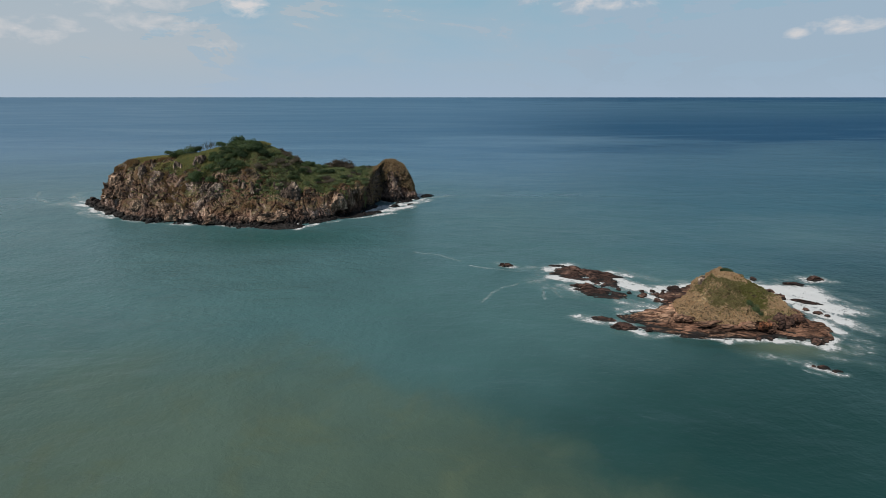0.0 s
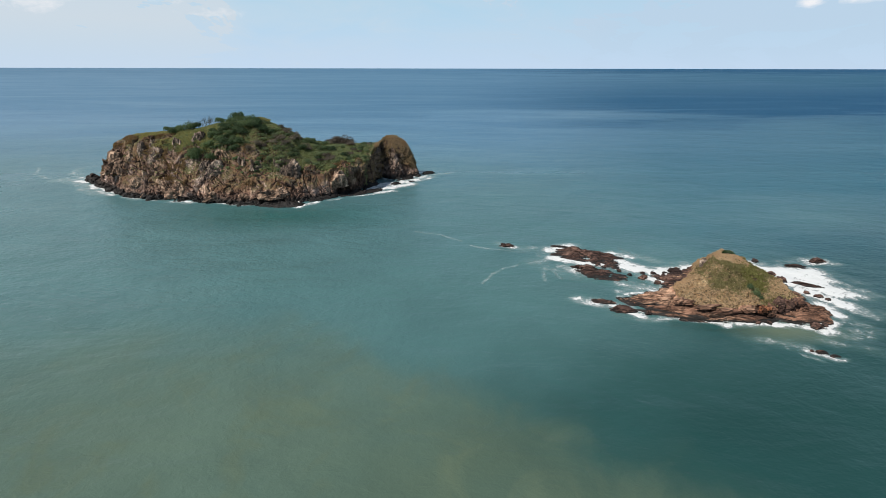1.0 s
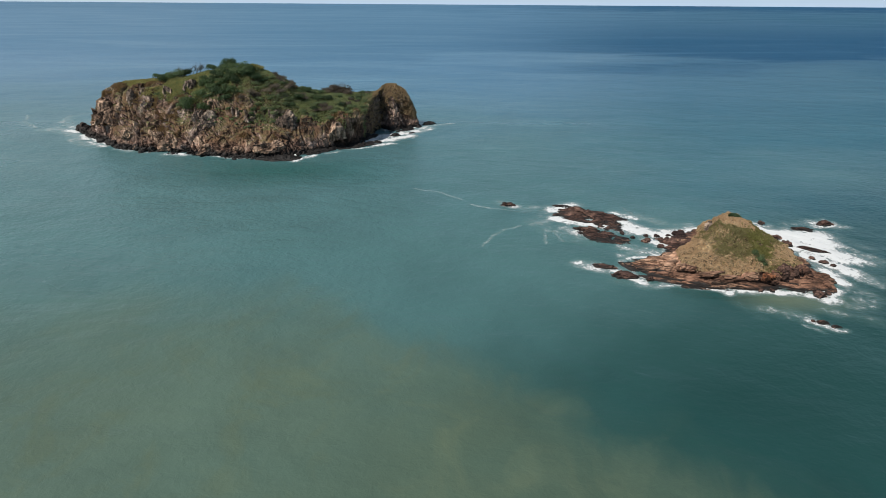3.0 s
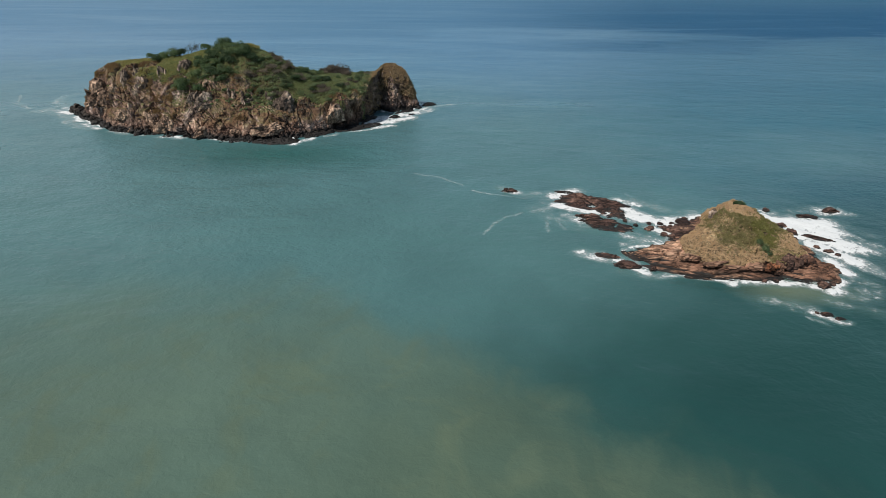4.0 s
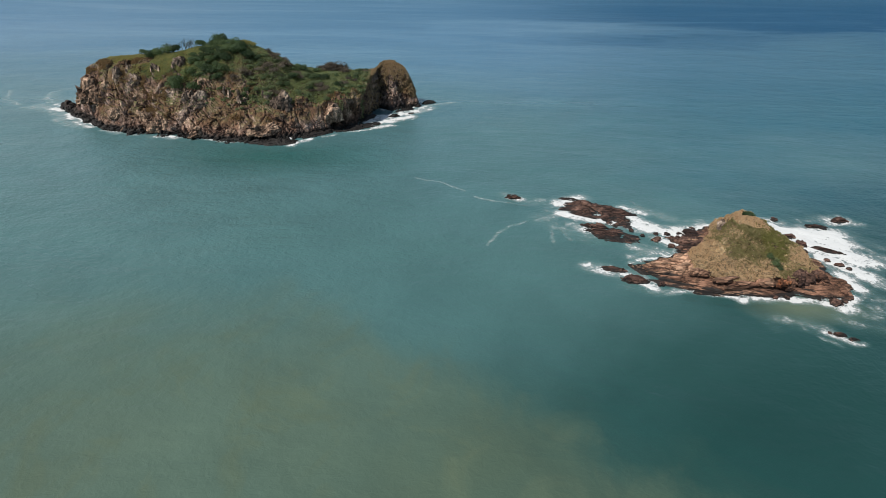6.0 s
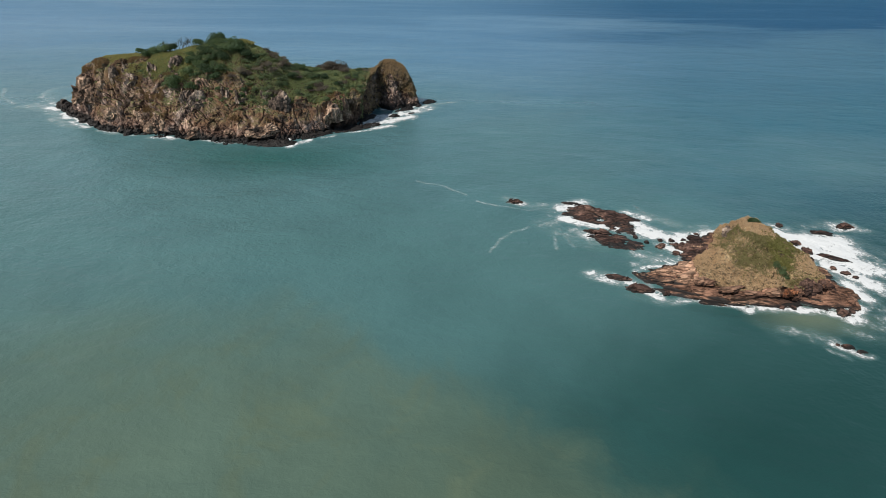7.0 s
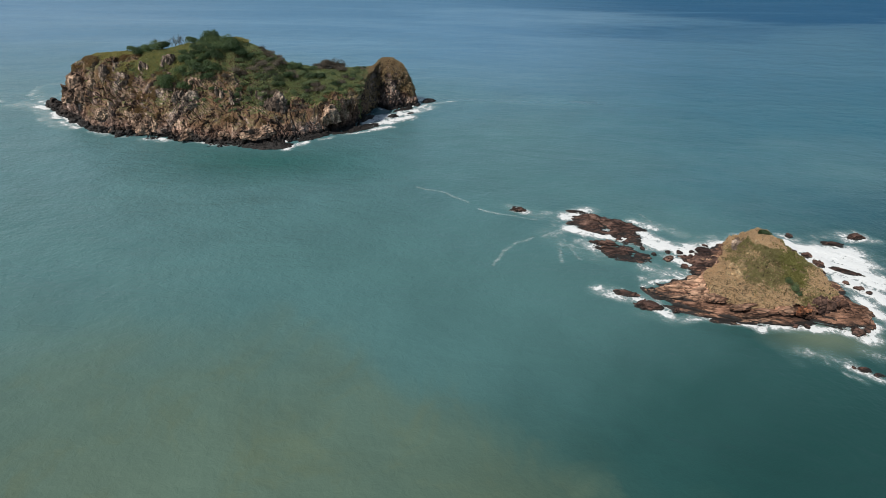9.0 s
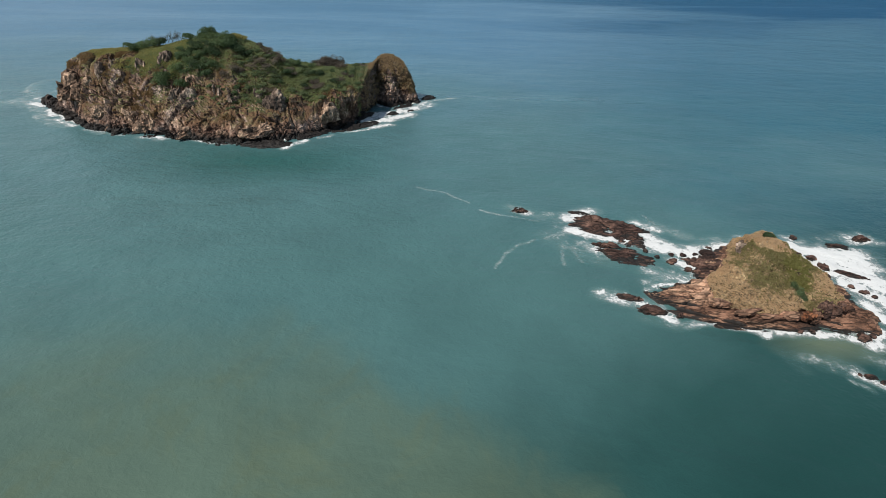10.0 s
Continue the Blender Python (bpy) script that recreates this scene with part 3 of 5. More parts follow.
def small_island():
    top = empty("small_island", (62, 101, 0), "small rocky islet with a dry grass cone and red brown ledges", "island", kind="structure")
    na = 620
    ang = np.linspace(-math.pi, math.pi, na, endpoint=False)
    way = np.stack([np.cos(ang), np.sin(ang)], 1)
    shore = MIDDLE + way * around(SHORE, ang, MIDDLE)[:, None]
    ring = np.stack([np.cos(ang) * 2.2, np.sin(ang) * 2.2, np.zeros(na)], 1)
    wobble = 1 + 0.10 * fractal(ring, 4, 15, 0.6)
    foot = MIDDLE + way * np.minimum(around(FOOT, ang, MIDDLE) * wobble, around(SHORE, ang, MIDDLE) * 0.94)[:, None]
    t = np.linspace(0, 1, 90)[:, None, None]
    cone = SUMMIT + (foot[None] - SUMMIT) * t
    tt = np.clip((t[..., 0] - 0.10) / 0.90, 0, 1)
    # a ramp on the landward side, a steep head towards -x and to the rear
    ramp_z = np.interp(t[..., 0], [0, 0.14, 0.25, 0.50, 0.75, 0.92, 1.0], [5.7, 5.6, 5.1, 4.1, 3.1, 2.5, 2.0])
    head_z = np.interp(t[..., 0], [0, 0.30, 0.45, 0.60, 0.80, 1.0], [5.7, 5.6, 4.5, 3.2, 2.5, 1.9])
    steep = np.clip(np.maximum(-way[:, 0] * 1.15, way[:, 1]), 0, 1)[None] ** 0.7
    zc = ramp_z * (1 - steep) + head_z * steep
    v = np.linspace(0, 1.12, 70)[1:, None, None]
    ledge = foot[None] + (shore[None] - foot[None]) * v
    zl = np.where(v[..., 0] < 1, 1.7 - 1.6 * v[..., 0] ** 0.8, 0.1 - (v[..., 0] - 1) * 10) + 0 * ang[None]
    # bedding steps in the ledges
    zl = zl + 0.25 * np.sin((ledge[..., 0] * 0.35 + ledge[..., 1] * 0.9 + zl) * 2.6) * (v[..., 0] < 1)
    cone_grid = np.concatenate([cone, zc[..., None]], -1)
    ledge_grid = np.concatenate([np.concatenate([foot[None], ledge]), np.concatenate([np.full((1, na), 2.0), zl])[..., None]], -1)
    p = cone_grid.reshape(-1, 3)
    cone_grid[..., 2] += (fractal(p / 4.0, 4, 90) * 0.75 + fractal(p / 1.3, 2, 95) * 0.36).reshape(cone_grid.shape[:2]) * np.clip(tt * 3, 0.2, 1)
    # tussock domes
    mound = blocks(p / 1.25 + 0.25 * np.stack([fractal(p / 1.1, 2, k) for k in (61, 62, 63)], 1), 70)[0].reshape(cone_grid.shape[:2])
    coarse = blocks(p / 3.1, 75)[0].reshape(cone_grid.shape[:2])
    cone_grid[..., 2] += (0.95 * np.clip(0.62 - mound, -0.3, 0.6) + 0.75 * (0.5 - coarse)) * np.clip(tt * 4, 0.25, 1)
    ledge_grid = roughen(ledge_grid, np.full(ledge_grid.shape[:2], 0.30), 120, 2.4, 3.0, True, 4.5, -14.0)
    for nm, g, mat, lab in (("grass_cone", cone_grid, EARTH, "dry tussock slope"), ("rock_ledges", ledge_grid, LEDGE, "red brown bedded rock ledges")):
        ob = part(nm, sheet_mesh(nm, g, True), mat, top, lab)
        ob.matrix_parent_inverse = top.matrix_world.inverted()
    return top, cone_grid


EARTH = rock_material("dry_earth", (0.095, 0.066, 0.036), (0.19, 0.138, 0.075), (0.30, 0.225, 0.13), 0.6)
small, CONE_GRID = small_island()

# ---------------------------------------------------------------- foliage, grass and foam materials


def leaf_material(name, dark, mid, light, glow=(1.5, 1.6, 1.1), single=0.40, patchy=0.35):
    m, nt, bsdf, co = material(name)
    geo = nt.nodes.new("ShaderNodeNewGeometry")
    info = nt.nodes.new("ShaderNodeObjectInfo")
    n = noise_tex(nt, geo.outputs["Position"], 0.35, 3.0, 0.6)
    # single leaves, whole plants and patches of ground each differ in tone
    f = maths(nt, "ADD", maths(nt, "MULTIPLY", geo.outputs["Random Per Island"], single), maths(nt, "MULTIPLY", info.outputs["Random"], 0.75 - single))
    f = maths(nt, "ADD", f, maths(nt, "MULTIPLY", n, patchy))
    tint = ramp(nt, f, [(0.22, dark), (0.55, mid), (0.88, light)])
    nt.links.new(tint, bsdf.inputs["Base Color"])
    bsdf.inputs["Roughness"].default_value = 0.7
    bsdf.inputs["Specular IOR Level"].default_value = 0.25
    # thin leaves let light through
    through_leaf = nt.nodes.new("ShaderNodeBsdfTranslucent")
    nt.links.new(mix(nt, 1.0, tint, glow, "MULTIPLY"), through_leaf.inputs[0])
    both = nt.nodes.new("ShaderNodeMixShader")
    both.inputs[0].default_value = 0.42
    nt.links.new(bsdf.outputs[0], both.inputs[1])
    nt.links.new(through_leaf.outputs[0], both.inputs[2])
    nt.links.new(both.outputs[0], nt.nodes["Material Output"].inputs[0])
    return m


LEAF_DARK = leaf_material("dark_leaves", (0.025, 0.042, 0.021), (0.056, 0.088, 0.042), (0.112, 0.150, 0.072), single=0.30)
LEAF_GREEN = leaf_material("green_leaves", (0.062, 0.084, 0.044), (0.115, 0.146, 0.076), (0.18, 0.208, 0.112), single=0.25)
LEAF_BROWN = leaf_material("dry_leaves", (0.052, 0.042, 0.036), (0.112, 0.090, 0.076), (0.18, 0.150, 0.122), single=0.25)
TWIG = leaf_material("grey_twigs", (0.055, 0.050, 0.042), (0.11, 0.10, 0.085), (0.18, 0.165, 0.14))
BARK = leaf_material("bark", (0.035, 0.026, 0.018), (0.065, 0.05, 0.035), (0.10, 0.08, 0.055))
STRAW = leaf_material("straw_grass", (0.200, 0.132, 0.074), (0.370, 0.258, 0.155), (0.53, 0.395, 0.250), (1.3, 1.2, 1.1), 0.28, 0.45)
GRASS = leaf_material("green_grass", (0.090, 0.108, 0.052), (0.160, 0.184, 0.090), (0.25, 0.258, 0.138), single=0.22, patchy=0.5)
GOLD = leaf_material("golden_grass", (0.100, 0.096, 0.034), (0.195, 0.182, 0.066), (0.31, 0.28, 0.12), (1.3, 1.3, 1.1), 0.22, 0.5)


def foam_material(name, gain, patchy, crumb, web_top):
    m, nt, bsdf, co = material(name)
    att = nt.nodes.new("ShaderNodeAttribute")
    att.attribute_name = "foam"
    d = att.outputs["Fac"]
    big_n = noise_tex(nt, co, 0.35, 5.0, 0.62, 0.6)
    fine = noise_tex(nt, co, 1.7, 4.0, 0.6, 0.3)
    lace = nt.nodes.new("ShaderNodeTexVoronoi")
    lace.feature = "DISTANCE_TO_EDGE"
    lace.inputs["Scale"].default_value = 0.55
    wn = nt.nodes.new("ShaderNodeTexNoise")
    wn.inputs["Scale"].default_value, wn.inputs["Detail"].default_value = 0.6, 3
    nt.links.new(co, wn.inputs["Vector"])
    add = nt.nodes.new("ShaderNodeVectorMath")
    add.operation = "MULTIPLY_ADD"
    add.inputs[1].default_value = (3, 3, 3)
    nt.links.new(wn.outputs[1], add.inputs[0])
    nt.links.new(co, add.inputs[2])
    nt.links.new(add.outputs[0], lace.inputs["Vector"])
    web = ramp(nt, lace.outputs[0], [(0.0, web_top), (0.14, 0.0)])
    v = maths(nt, "ADD", maths(nt, "MULTIPLY", d, gain), maths(nt, "MULTIPLY", maths(nt, "ADD", big_n, -0.5), patchy))
    v = maths(nt, "ADD", v, maths(nt, "MULTIPLY", maths(nt, "ADD", fine, -0.5), crumb))
    v = maths(nt, "ADD", v, web)
    # no foam where the density is nil
    v = maths(nt, "MULTIPLY", v, ramp(nt, d, [(0.02, 0.0), (0.22, 1.0)]))
    veil = maths(nt, "MULTIPLY", ramp(nt, d, [(0.05, 0.0), (0.35, 0.22), (0.85, 0.62)]), ramp(nt, big_n, [(0.35, 0.55), (0.60, 1.0)]))
    alpha = maths(nt, "MAXIMUM", ramp(nt, v, [(0.30, 0.0), (0.62, 0.20), (1.00, 0.58), (1.60, 0.90)]), veil)
    col = ramp(nt, v, [(0.30, (0.22, 0.36, 0.35)), (0.70, (0.44, 0.50, 0.50)), (1.35, (0.56, 0.57, 0.57))])
    nt.links.new(col, bsdf.inputs["Base Color"])
    bsdf.inputs["Roughness"].default_value = 0.8
    nt.links.new(alpha, bsdf.inputs["Alpha"])
    bump(nt, bsdf, maths(nt, "ADD", fine, big_n), 0.5, 0.35)
    return m


FOAM = foam_material("sea_foam", 1.40, 2.1, 1.0, 0.20)
THIN = foam_material("thin_foam", 1.75, 0.7, 0.9, 0.12)

# ---------------------------------------------------------------- rocks in the water


def stone_mesh(name, seed, flat=0.7, cuts=3, rough=0.28, beds=0.0):
    """A broken boulder about 1 m in radius, resting on z = 0."""
    bm = bmesh.new()
    bmesh.ops.create_icosphere(bm, subdivisions=cuts, radius=1.0)
    p = np.array([v.co for v in bm.verts])
    f1, f2, ident, facet = blocks(p * 0.9 + seed * 3.7, seed)
    g1, g2, gid, small_facet = blocks(p * 2.2 + seed * 1.3, seed + 5)
    r = 1 + rough * fractal(p * 0.8 + seed, 2, seed) + facet * 0.42 + small_facet * 0.14 - 0.06 * np.exp(-((f2 - f1) / 0.1) ** 2)
    if beds:
        w = (p[:, 2] + 0.45 * p[:, 0] + 0.15 * p[:, 1]) * 2.3 + 0.8 * fractal(p * 1.1 + seed, 3, seed + 8)
        r = r + beds * ((w - np.floor(w)) ** 1.5 - 0.4) + 0.10 * blocks(p * 4.6 + seed, seed + 9)[3] + 0.16 * facet
    p = p * r[:, None]
    p[:, 2] = np.maximum(p[:, 2] * flat, -0.35) + 0.25
    for v, q in zip(bm.verts, p):
        v.co = q
    me = bpy.data.meshes.new(name)
    bm.to_mesh(me)
    bm.free()
    return me


def slab_rock(name, place, size, turn, height, seed, mat, label, dip=0.15, ragged=0.28):
    """A low reef rock with a ragged outline, stepped bedding and a wet foot."""
    na, nr = 180, 46
    ang = np.linspace(0, 2 * math.pi, na, endpoint=False)
    ring = np.stack([np.cos(ang), np.sin(ang), np.zeros(na)], 1)
    edge = 1 + ragged * fractal(ring * 1.6 + seed * 5.1, 4, seed, 0.6)
    t = np.linspace(0, 1.08, nr)[:, None]
    x, y = t * edge * np.cos(ang) * size[0], t * edge * np.sin(ang) * size[1]
    flat = np.stack([x, y, np.zeros_like(x)], -1).reshape(-1, 3)
    swell = (0.75 + 0.5 * fractal(flat / 3.0 + seed, 4, seed + 3)).reshape(x.shape)
    z = height * swell * np.clip(1 - t ** 3.0, 0, 1) + dip * y * (1 - t) - np.clip(t - 0.93, 0, 1) * 6
    grid = np.stack([x, y, z], -1)
    grid = roughen(grid, np.full(z.shape, 0.34), seed + 9, 1.5, 2.4, True, 3.2)
    me = sheet_mesh(name, grid, True)
    ob = part(name, me, mat)
    ob.matrix_world = pose(place[0], place[1], -0.05, 0, 0, turn)
    return tagged(ob, label, "rock", "reef rocks")


REEFS = [  # place, half size, turn, height
    ((39.0, 126.0), (8.2, 4.6), -8, 1.0), ((43.0, 120.2), (4.2, 3.6), 5, 0.9), ((39.2, 112.8), (7.2, 3.8), -20, 1.0), ((33.6, 133.0), (3.2, 1.0), -12, 0.6),
    ((38.4, 94.3), (2.6, 1.3), -10, 0.75), ((90.8, 119.2), (3.6, 1.2), -6, 0.7), ((99.0, 122.3), (1.8, 1.0), 5, 0.6), ((68.7, 78.1), (1.3, 0.7), -20, 0.5), ((70.4, 76.9), (0.8, 0.5), 10, 0.4),
    ((36.4, 117.4), (3.0, 1.1), -10, 0.8), ((86.0, 107.2), (3.2, 0.9), -30, 0.6), ((35.4, 98.2), (2.2, 0.7), -14, 0.4)]
for k, (place, half, turn, high) in enumerate(REEFS):
    slab_rock("reef_rock", place, half, turn, high, 200 + k * 13, REEF, "low dark brown reef rock washed by white surf" if high > 1 else "small flat dark rock awash in the surf")
ob = slab_rock("reef_rock", (18.2, 134.0), (2.3, 1.5), -25, 2.1, 431, REEF, "lone dark rock standing in open water", ragged=0.4)

SHELVES = [  # the large island's tidal platforms
    ((-60.0, 176.6), (9.0, 3.0), 6, 1.5), ((-47.5, 187.0), (7.0, 2.6), 40, 1.1), ((-37.5, 194.0), (7.5, 2.4), 32, 1.1), ((-31.0, 197.8), (8.0, 2.6), 36, 1.0),
    ((-31.0, 209.0), (4.0, 1.4), 62, 1.0), ((-18.0, 222.5), (6.0, 2.0), 40, 0.9), ((-8.0, 236.0), (4.2, 2.0), 45, 1.1), ((-21.0, 212.5), (2.4, 0.9), 30, 0.7), ((-15.0, 217.0), (1.8, 0.7), 40, 0.6)]
for k, (place, half, turn, high) in enumerate(SHELVES):
    slab_rock("rock_shelf", place, half, turn, high, 600 + k * 17, WET, "dark wave-cut rock shelf at the foot of the cliff", dip=0.05)

for place, half, turn, high, seed in (((57.4, 110.4), (5.0, 2.8), 25, 1.5, 811), ((54.0, 107.0), (3.0, 1.8), 40, 1.2, 823), ((75.6, 93.2), (5.2, 4.2), -35, 2.1, 837), ((47.0, 96.2), (5.0, 2.0), -8, 1.0, 861), ((55.0, 90.2), (6.0, 1.3), -4, 0.9, 867),
                                      ((46.5, 99.6), (6.0, 2.4), 8, 1.7, 841), ((79.0, 101.2), (2.4, 3.4), 10, 1.3, 853)):
    slab_rock("islet_rock", place, half, turn, high, seed, REEF if place[1] > 105 else LEDGE, "red brown bedded rock slab beside the islet's grass", dip=0.05, ragged=0.2)

STONES = [stone_mesh("boulder", 30 + k, 0.6 + 0.12 * (k % 3)) for k in range(7)]
for me in STONES:
    me.materials.append(REEF)
SHORE_STONES = [stone_mesh("boulder", 50 + k, 0.7 + 0.14 * (k % 3), 3, 0.3, 0.10) for k in range(7)]
for me in SHORE_STONES:
    me.materials.append(WET)
rng = np.random.default_rng(11)


def stone(name, x, y, z, r, label, group, mesh=None, squash=1.0, mat=None):
    ob = new(name, mesh or STONES[rng.integers(len(STONES))])
    ob.matrix_world = Matrix.LocRotScale((x, y, z), Euler((rng.uniform(-0.25, 0.25), rng.uniform(-0.25, 0.25), rng.uniform(0, 6.28))), (r, r * rng.uniform(0.7, 1.0), r * squash))
    return tagged(ob, label, "boulder", group)


# boulders heaped along the large island's shore, thickest at its outer end
n_front = 290
for k in range(n_front):
    s = rng.uniform(0.0, 1.0) ** 1.25
    f = along(FRONT, np.array([s]))[0]
    c = along(CREST, np.array([s]))[0]
    inward = (c[:2] - f) / (np.linalg.norm(c[:2] - f) + 1e-6)
    off = rng.uniform(-1.6, 1.4) if s < 0.35 else rng.uniform(-0.9, 1.2)
    r = (0.45 + 1.1 * rng.uniform(0, 1) ** 1.8) * (1.2 if s < 0.3 else 0.8)
    stone("boulder", f[0] + inward[0] * off, f[1] + inward[1] * off, max(0.0, off * 0.5) - 0.15, r, "dark wet boulder at the foot of the cliff", "shore boulders", SHORE_STONES[rng.integers(7)], 0.9)
# dark rock heads off the outer end
for x, y, r in ((-157.4, 216.6, 2.6), (-155.2, 215.4, 2.4), (-159.4, 217.0, 1.7), (-153.4, 212.6, 2.6), (-151.0, 210.6, 2.2), (-154.6, 212.0, 1.5), (-148.6, 208.2, 2.2), (-146.2, 205.6, 1.9), (-143.0, 203.2, 2.0), (-139.6, 200.2, 1.8), (-136.2, 197.6, 2.0), (-132.4, 194.6, 1.7), (-127.4, 191.2, 1.9), (-121.0, 188.0, 1.7), (-158.6, 214.8, 0.9)):
    stone("boulder", x, y, -0.2, r, "black jagged rock head in the surf", "shore boulders", SHORE_STONES[rng.integers(7)], 1.15)

# boulders of the small island's back shore and gully
for x, y, r in ((58.4, 114.0, 1.6), (60.6, 113.8, 1.2), (62.4, 113.4, 1.3), (55.6, 111.6, 0.9), (53.4, 110.4, 1.0), (57.0, 111.2, 1.1), (51.3, 108.2, 0.8), (48.6, 110.8, 0.8), (60.0, 117.2, 0.6),
                (81.4, 113.4, 1.2), (81.9, 110.0, 1.2), (78.6, 115.6, 1.3), (75.2, 118.2, 1.2), (82.6, 122.6, 0.9), (80.2, 106.4, 1.0), (83.0, 103.0, 0.8), (84.4, 101.2, 0.9), (85.4, 99.6, 0.7),
                (74.2, 87.2, 1.1), (76.4, 87.9, 0.7), (72.0, 88.6, 0.5), (66.0, 88.9, 0.6), (63.6, 89.0, 0.7), (61.6, 89.4, 0.6), (67.4, 78.5, 0.5), (43.4, 92.6, 0.8), (41.4, 99.6, 0.7),
                (54.6, 106.8, 0.8), (56.3, 108.6, 0.9), (53.0, 105.4, 0.6), (46.4, 113.0, 0.6), (44.6, 115.4, 0.6), (78.9, 108.8, 1.0), (77.7, 112.0, 1.2)):
    stone("boulder", x, y, -0.1, r, "dark rounded boulder wet from the surf", "islet boulders")

# a field of boulders in the wash between the reefs and the islet
for k in range(30):
    t, w = rng.uniform(0, 1), rng.normal(scale=1.3)
    stone("boulder", 49.0 + 13.5 * t + w * 0.4, 112.4 - 1.2 * t + w, -0.15, rng.uniform(0.35, 1.0), "dark red brown boulder in the white wash", "islet boulders")

# pale block on the large island's slope, and the crag above it
BLOCK = rock_material("pale_block", (0.12, 0.076, 0.053), (0.25, 0.165, 0.115), (0.42, 0.30, 0.21), 0.5)
GREY = rock_material("grey_crag", (0.066, 0.047, 0.037), (0.165, 0.121, 0.093), (0.38, 0.295, 0.23), 0.5)


def slope_at(x, y):
    """The height of the large island's ground at a place."""
    g = BIG_GRID.reshape(-1, 3)
    return float(g[np.argmin((g[:, 0] - x) ** 2 + (g[:, 1] - y) ** 2), 2])


def crag(x, y, z, size, seed, mat, label, turn=0.0):
    me = stone_mesh("crag", seed, 1.0, 4, 0.24, 0.06)
    me.materials.append(mat)
    ob = new("crag", me)
    ob.matrix_world = Matrix.LocRotScale((x, y, z), Euler((0, 0, turn)), size)
    return tagged(ob, label, "rock", "crags on the slope")


for x, y, dz, size, seed, mat, lab in (
        (-103.4, 186.2, -1.8, (2.7, 2.2, 4.4), 71, BLOCK, "big pinkish split boulder on the cliff foot"),
        (-107.6, 187.0, -1.2, (1.7, 1.6, 2.4), 72, BLOCK, "pinkish boulder beside the split block"),
        (-100.0, 203.0, -1.7, (2.7, 2.0, 3.3), 73, GREY, "pale grey crag with a dark hollow amid the scrub"),
        (-98.6, 199.6, -1.6, (2.2, 1.5, 2.4), 75, GREY, "grey rock step below the crag"),
        (-137.0, 204.6, -3.2, (5.0, 3.2, 6.0), 74, BLOCK, "rounded pale buttress with vertical grooves"),
        (-132.2, 201.4, -3.0, (3.0, 2.2, 4.6), 76, BLOCK, "rounded pale buttress with vertical grooves"),
        (-63.8, 180.0, -1.2, (4.4, 2.2, 2.6), 77, BLOCK, "tan flat-topped block on the shore shelf"),
        (-110.0, 190.6, -1.8, (2.2, 2.0, 2.6), 80, BLOCK, "brown outcrop on the cliff"),
        (-122.0, 191.6, -1.6, (2.6, 2.0, 2.8), 81, BLOCK, "pale boulder low on the cliff"),
        (-89.0, 189.6, -2.6, (4.2, 2.0, 4.0), 82, GREY, "broad pale grooved rock face"),
        (-93.2, 190.4, -2.0, (2.2, 1.6, 3.0), 83, GREY, "broad pale grooved rock face"),
        (-88.8, 194.6, -0.9, (1.3, 1.2, 1.9), 84, BLOCK, "small tan outcrop among the dark shrubs"),
        (-144.0, 209.0, -2.6, (2.6, 2.2, 3.6), 85, BLOCK, "brown buttress at the island's outer end"),
        (-119.0, 203.4, -2.2, (1.6, 1.6, 3.6), 86, GREY, "upright grey rib below the brow"),
        (-123.4, 202.4, -2.2, (1.7, 1.6, 3.4), 87, GREY, "upright grey rib below the brow"),
        (-128.0, 201.2, -2.0, (1.9, 1.6, 3.2), 88, BLOCK, "upright tan rib below the brow"),
        (-113.8, 199.6, -2.0, (1.6, 1.5, 3.2), 89, GREY, "upright grey rib below the brow"),
        (-108.0, 200.6, -1.8, (1.7, 1.5, 2.8), 90, GREY, "upright grey rib below the brow"),
        (-79.6, 191.0, -1.4, (0.7, 0.9, 2.6), 91, GREY, "thin pale rib on the scrub slope"),
        (-77.6, 190.2, -1.4, (0.6, 0.9, 2.4), 92, GREY, "thin pale rib on the scrub slope"),
        (-73.8, 188.6, -1.4, (0.7, 0.9, 2.6), 93, GREY, "thin pale rib on the scrub slope"),
        (-87.6, 181.4, -1.6, (3.0, 1.8, 2.4), 94, BLOCK, "tan block at the cliff foot"),
        (-76.0, 181.6, -1.6, (2.6, 1.8, 2.2), 95, BLOCK, "tan block at the cliff foot"),
        (-59.8, 189.4, -3.0, (4.4, 2.2, 4.8), 96, GREY, "light grey streaked crag over a dark hollow"),
        (-64.4, 190.8, -2.0, (1.8, 1.4, 3.0), 97, GREY, "light grey streaked crag over a dark hollow"),
        (-41.2, 194.6, -3.0, (3.4, 2.6, 4.4), 98, BLOCK, "tan buttress capped with golden grass"),
        (-117.0, 187.6, -1.2, (2.0, 1.6, 2.0), 99, BLOCK, "brown block low on the cliff")):
    crag(x, y, slope_at(x, y) + dz, size, seed, mat, lab, 0.3 * (seed % 5))

# ---------------------------------------------------------------- plants


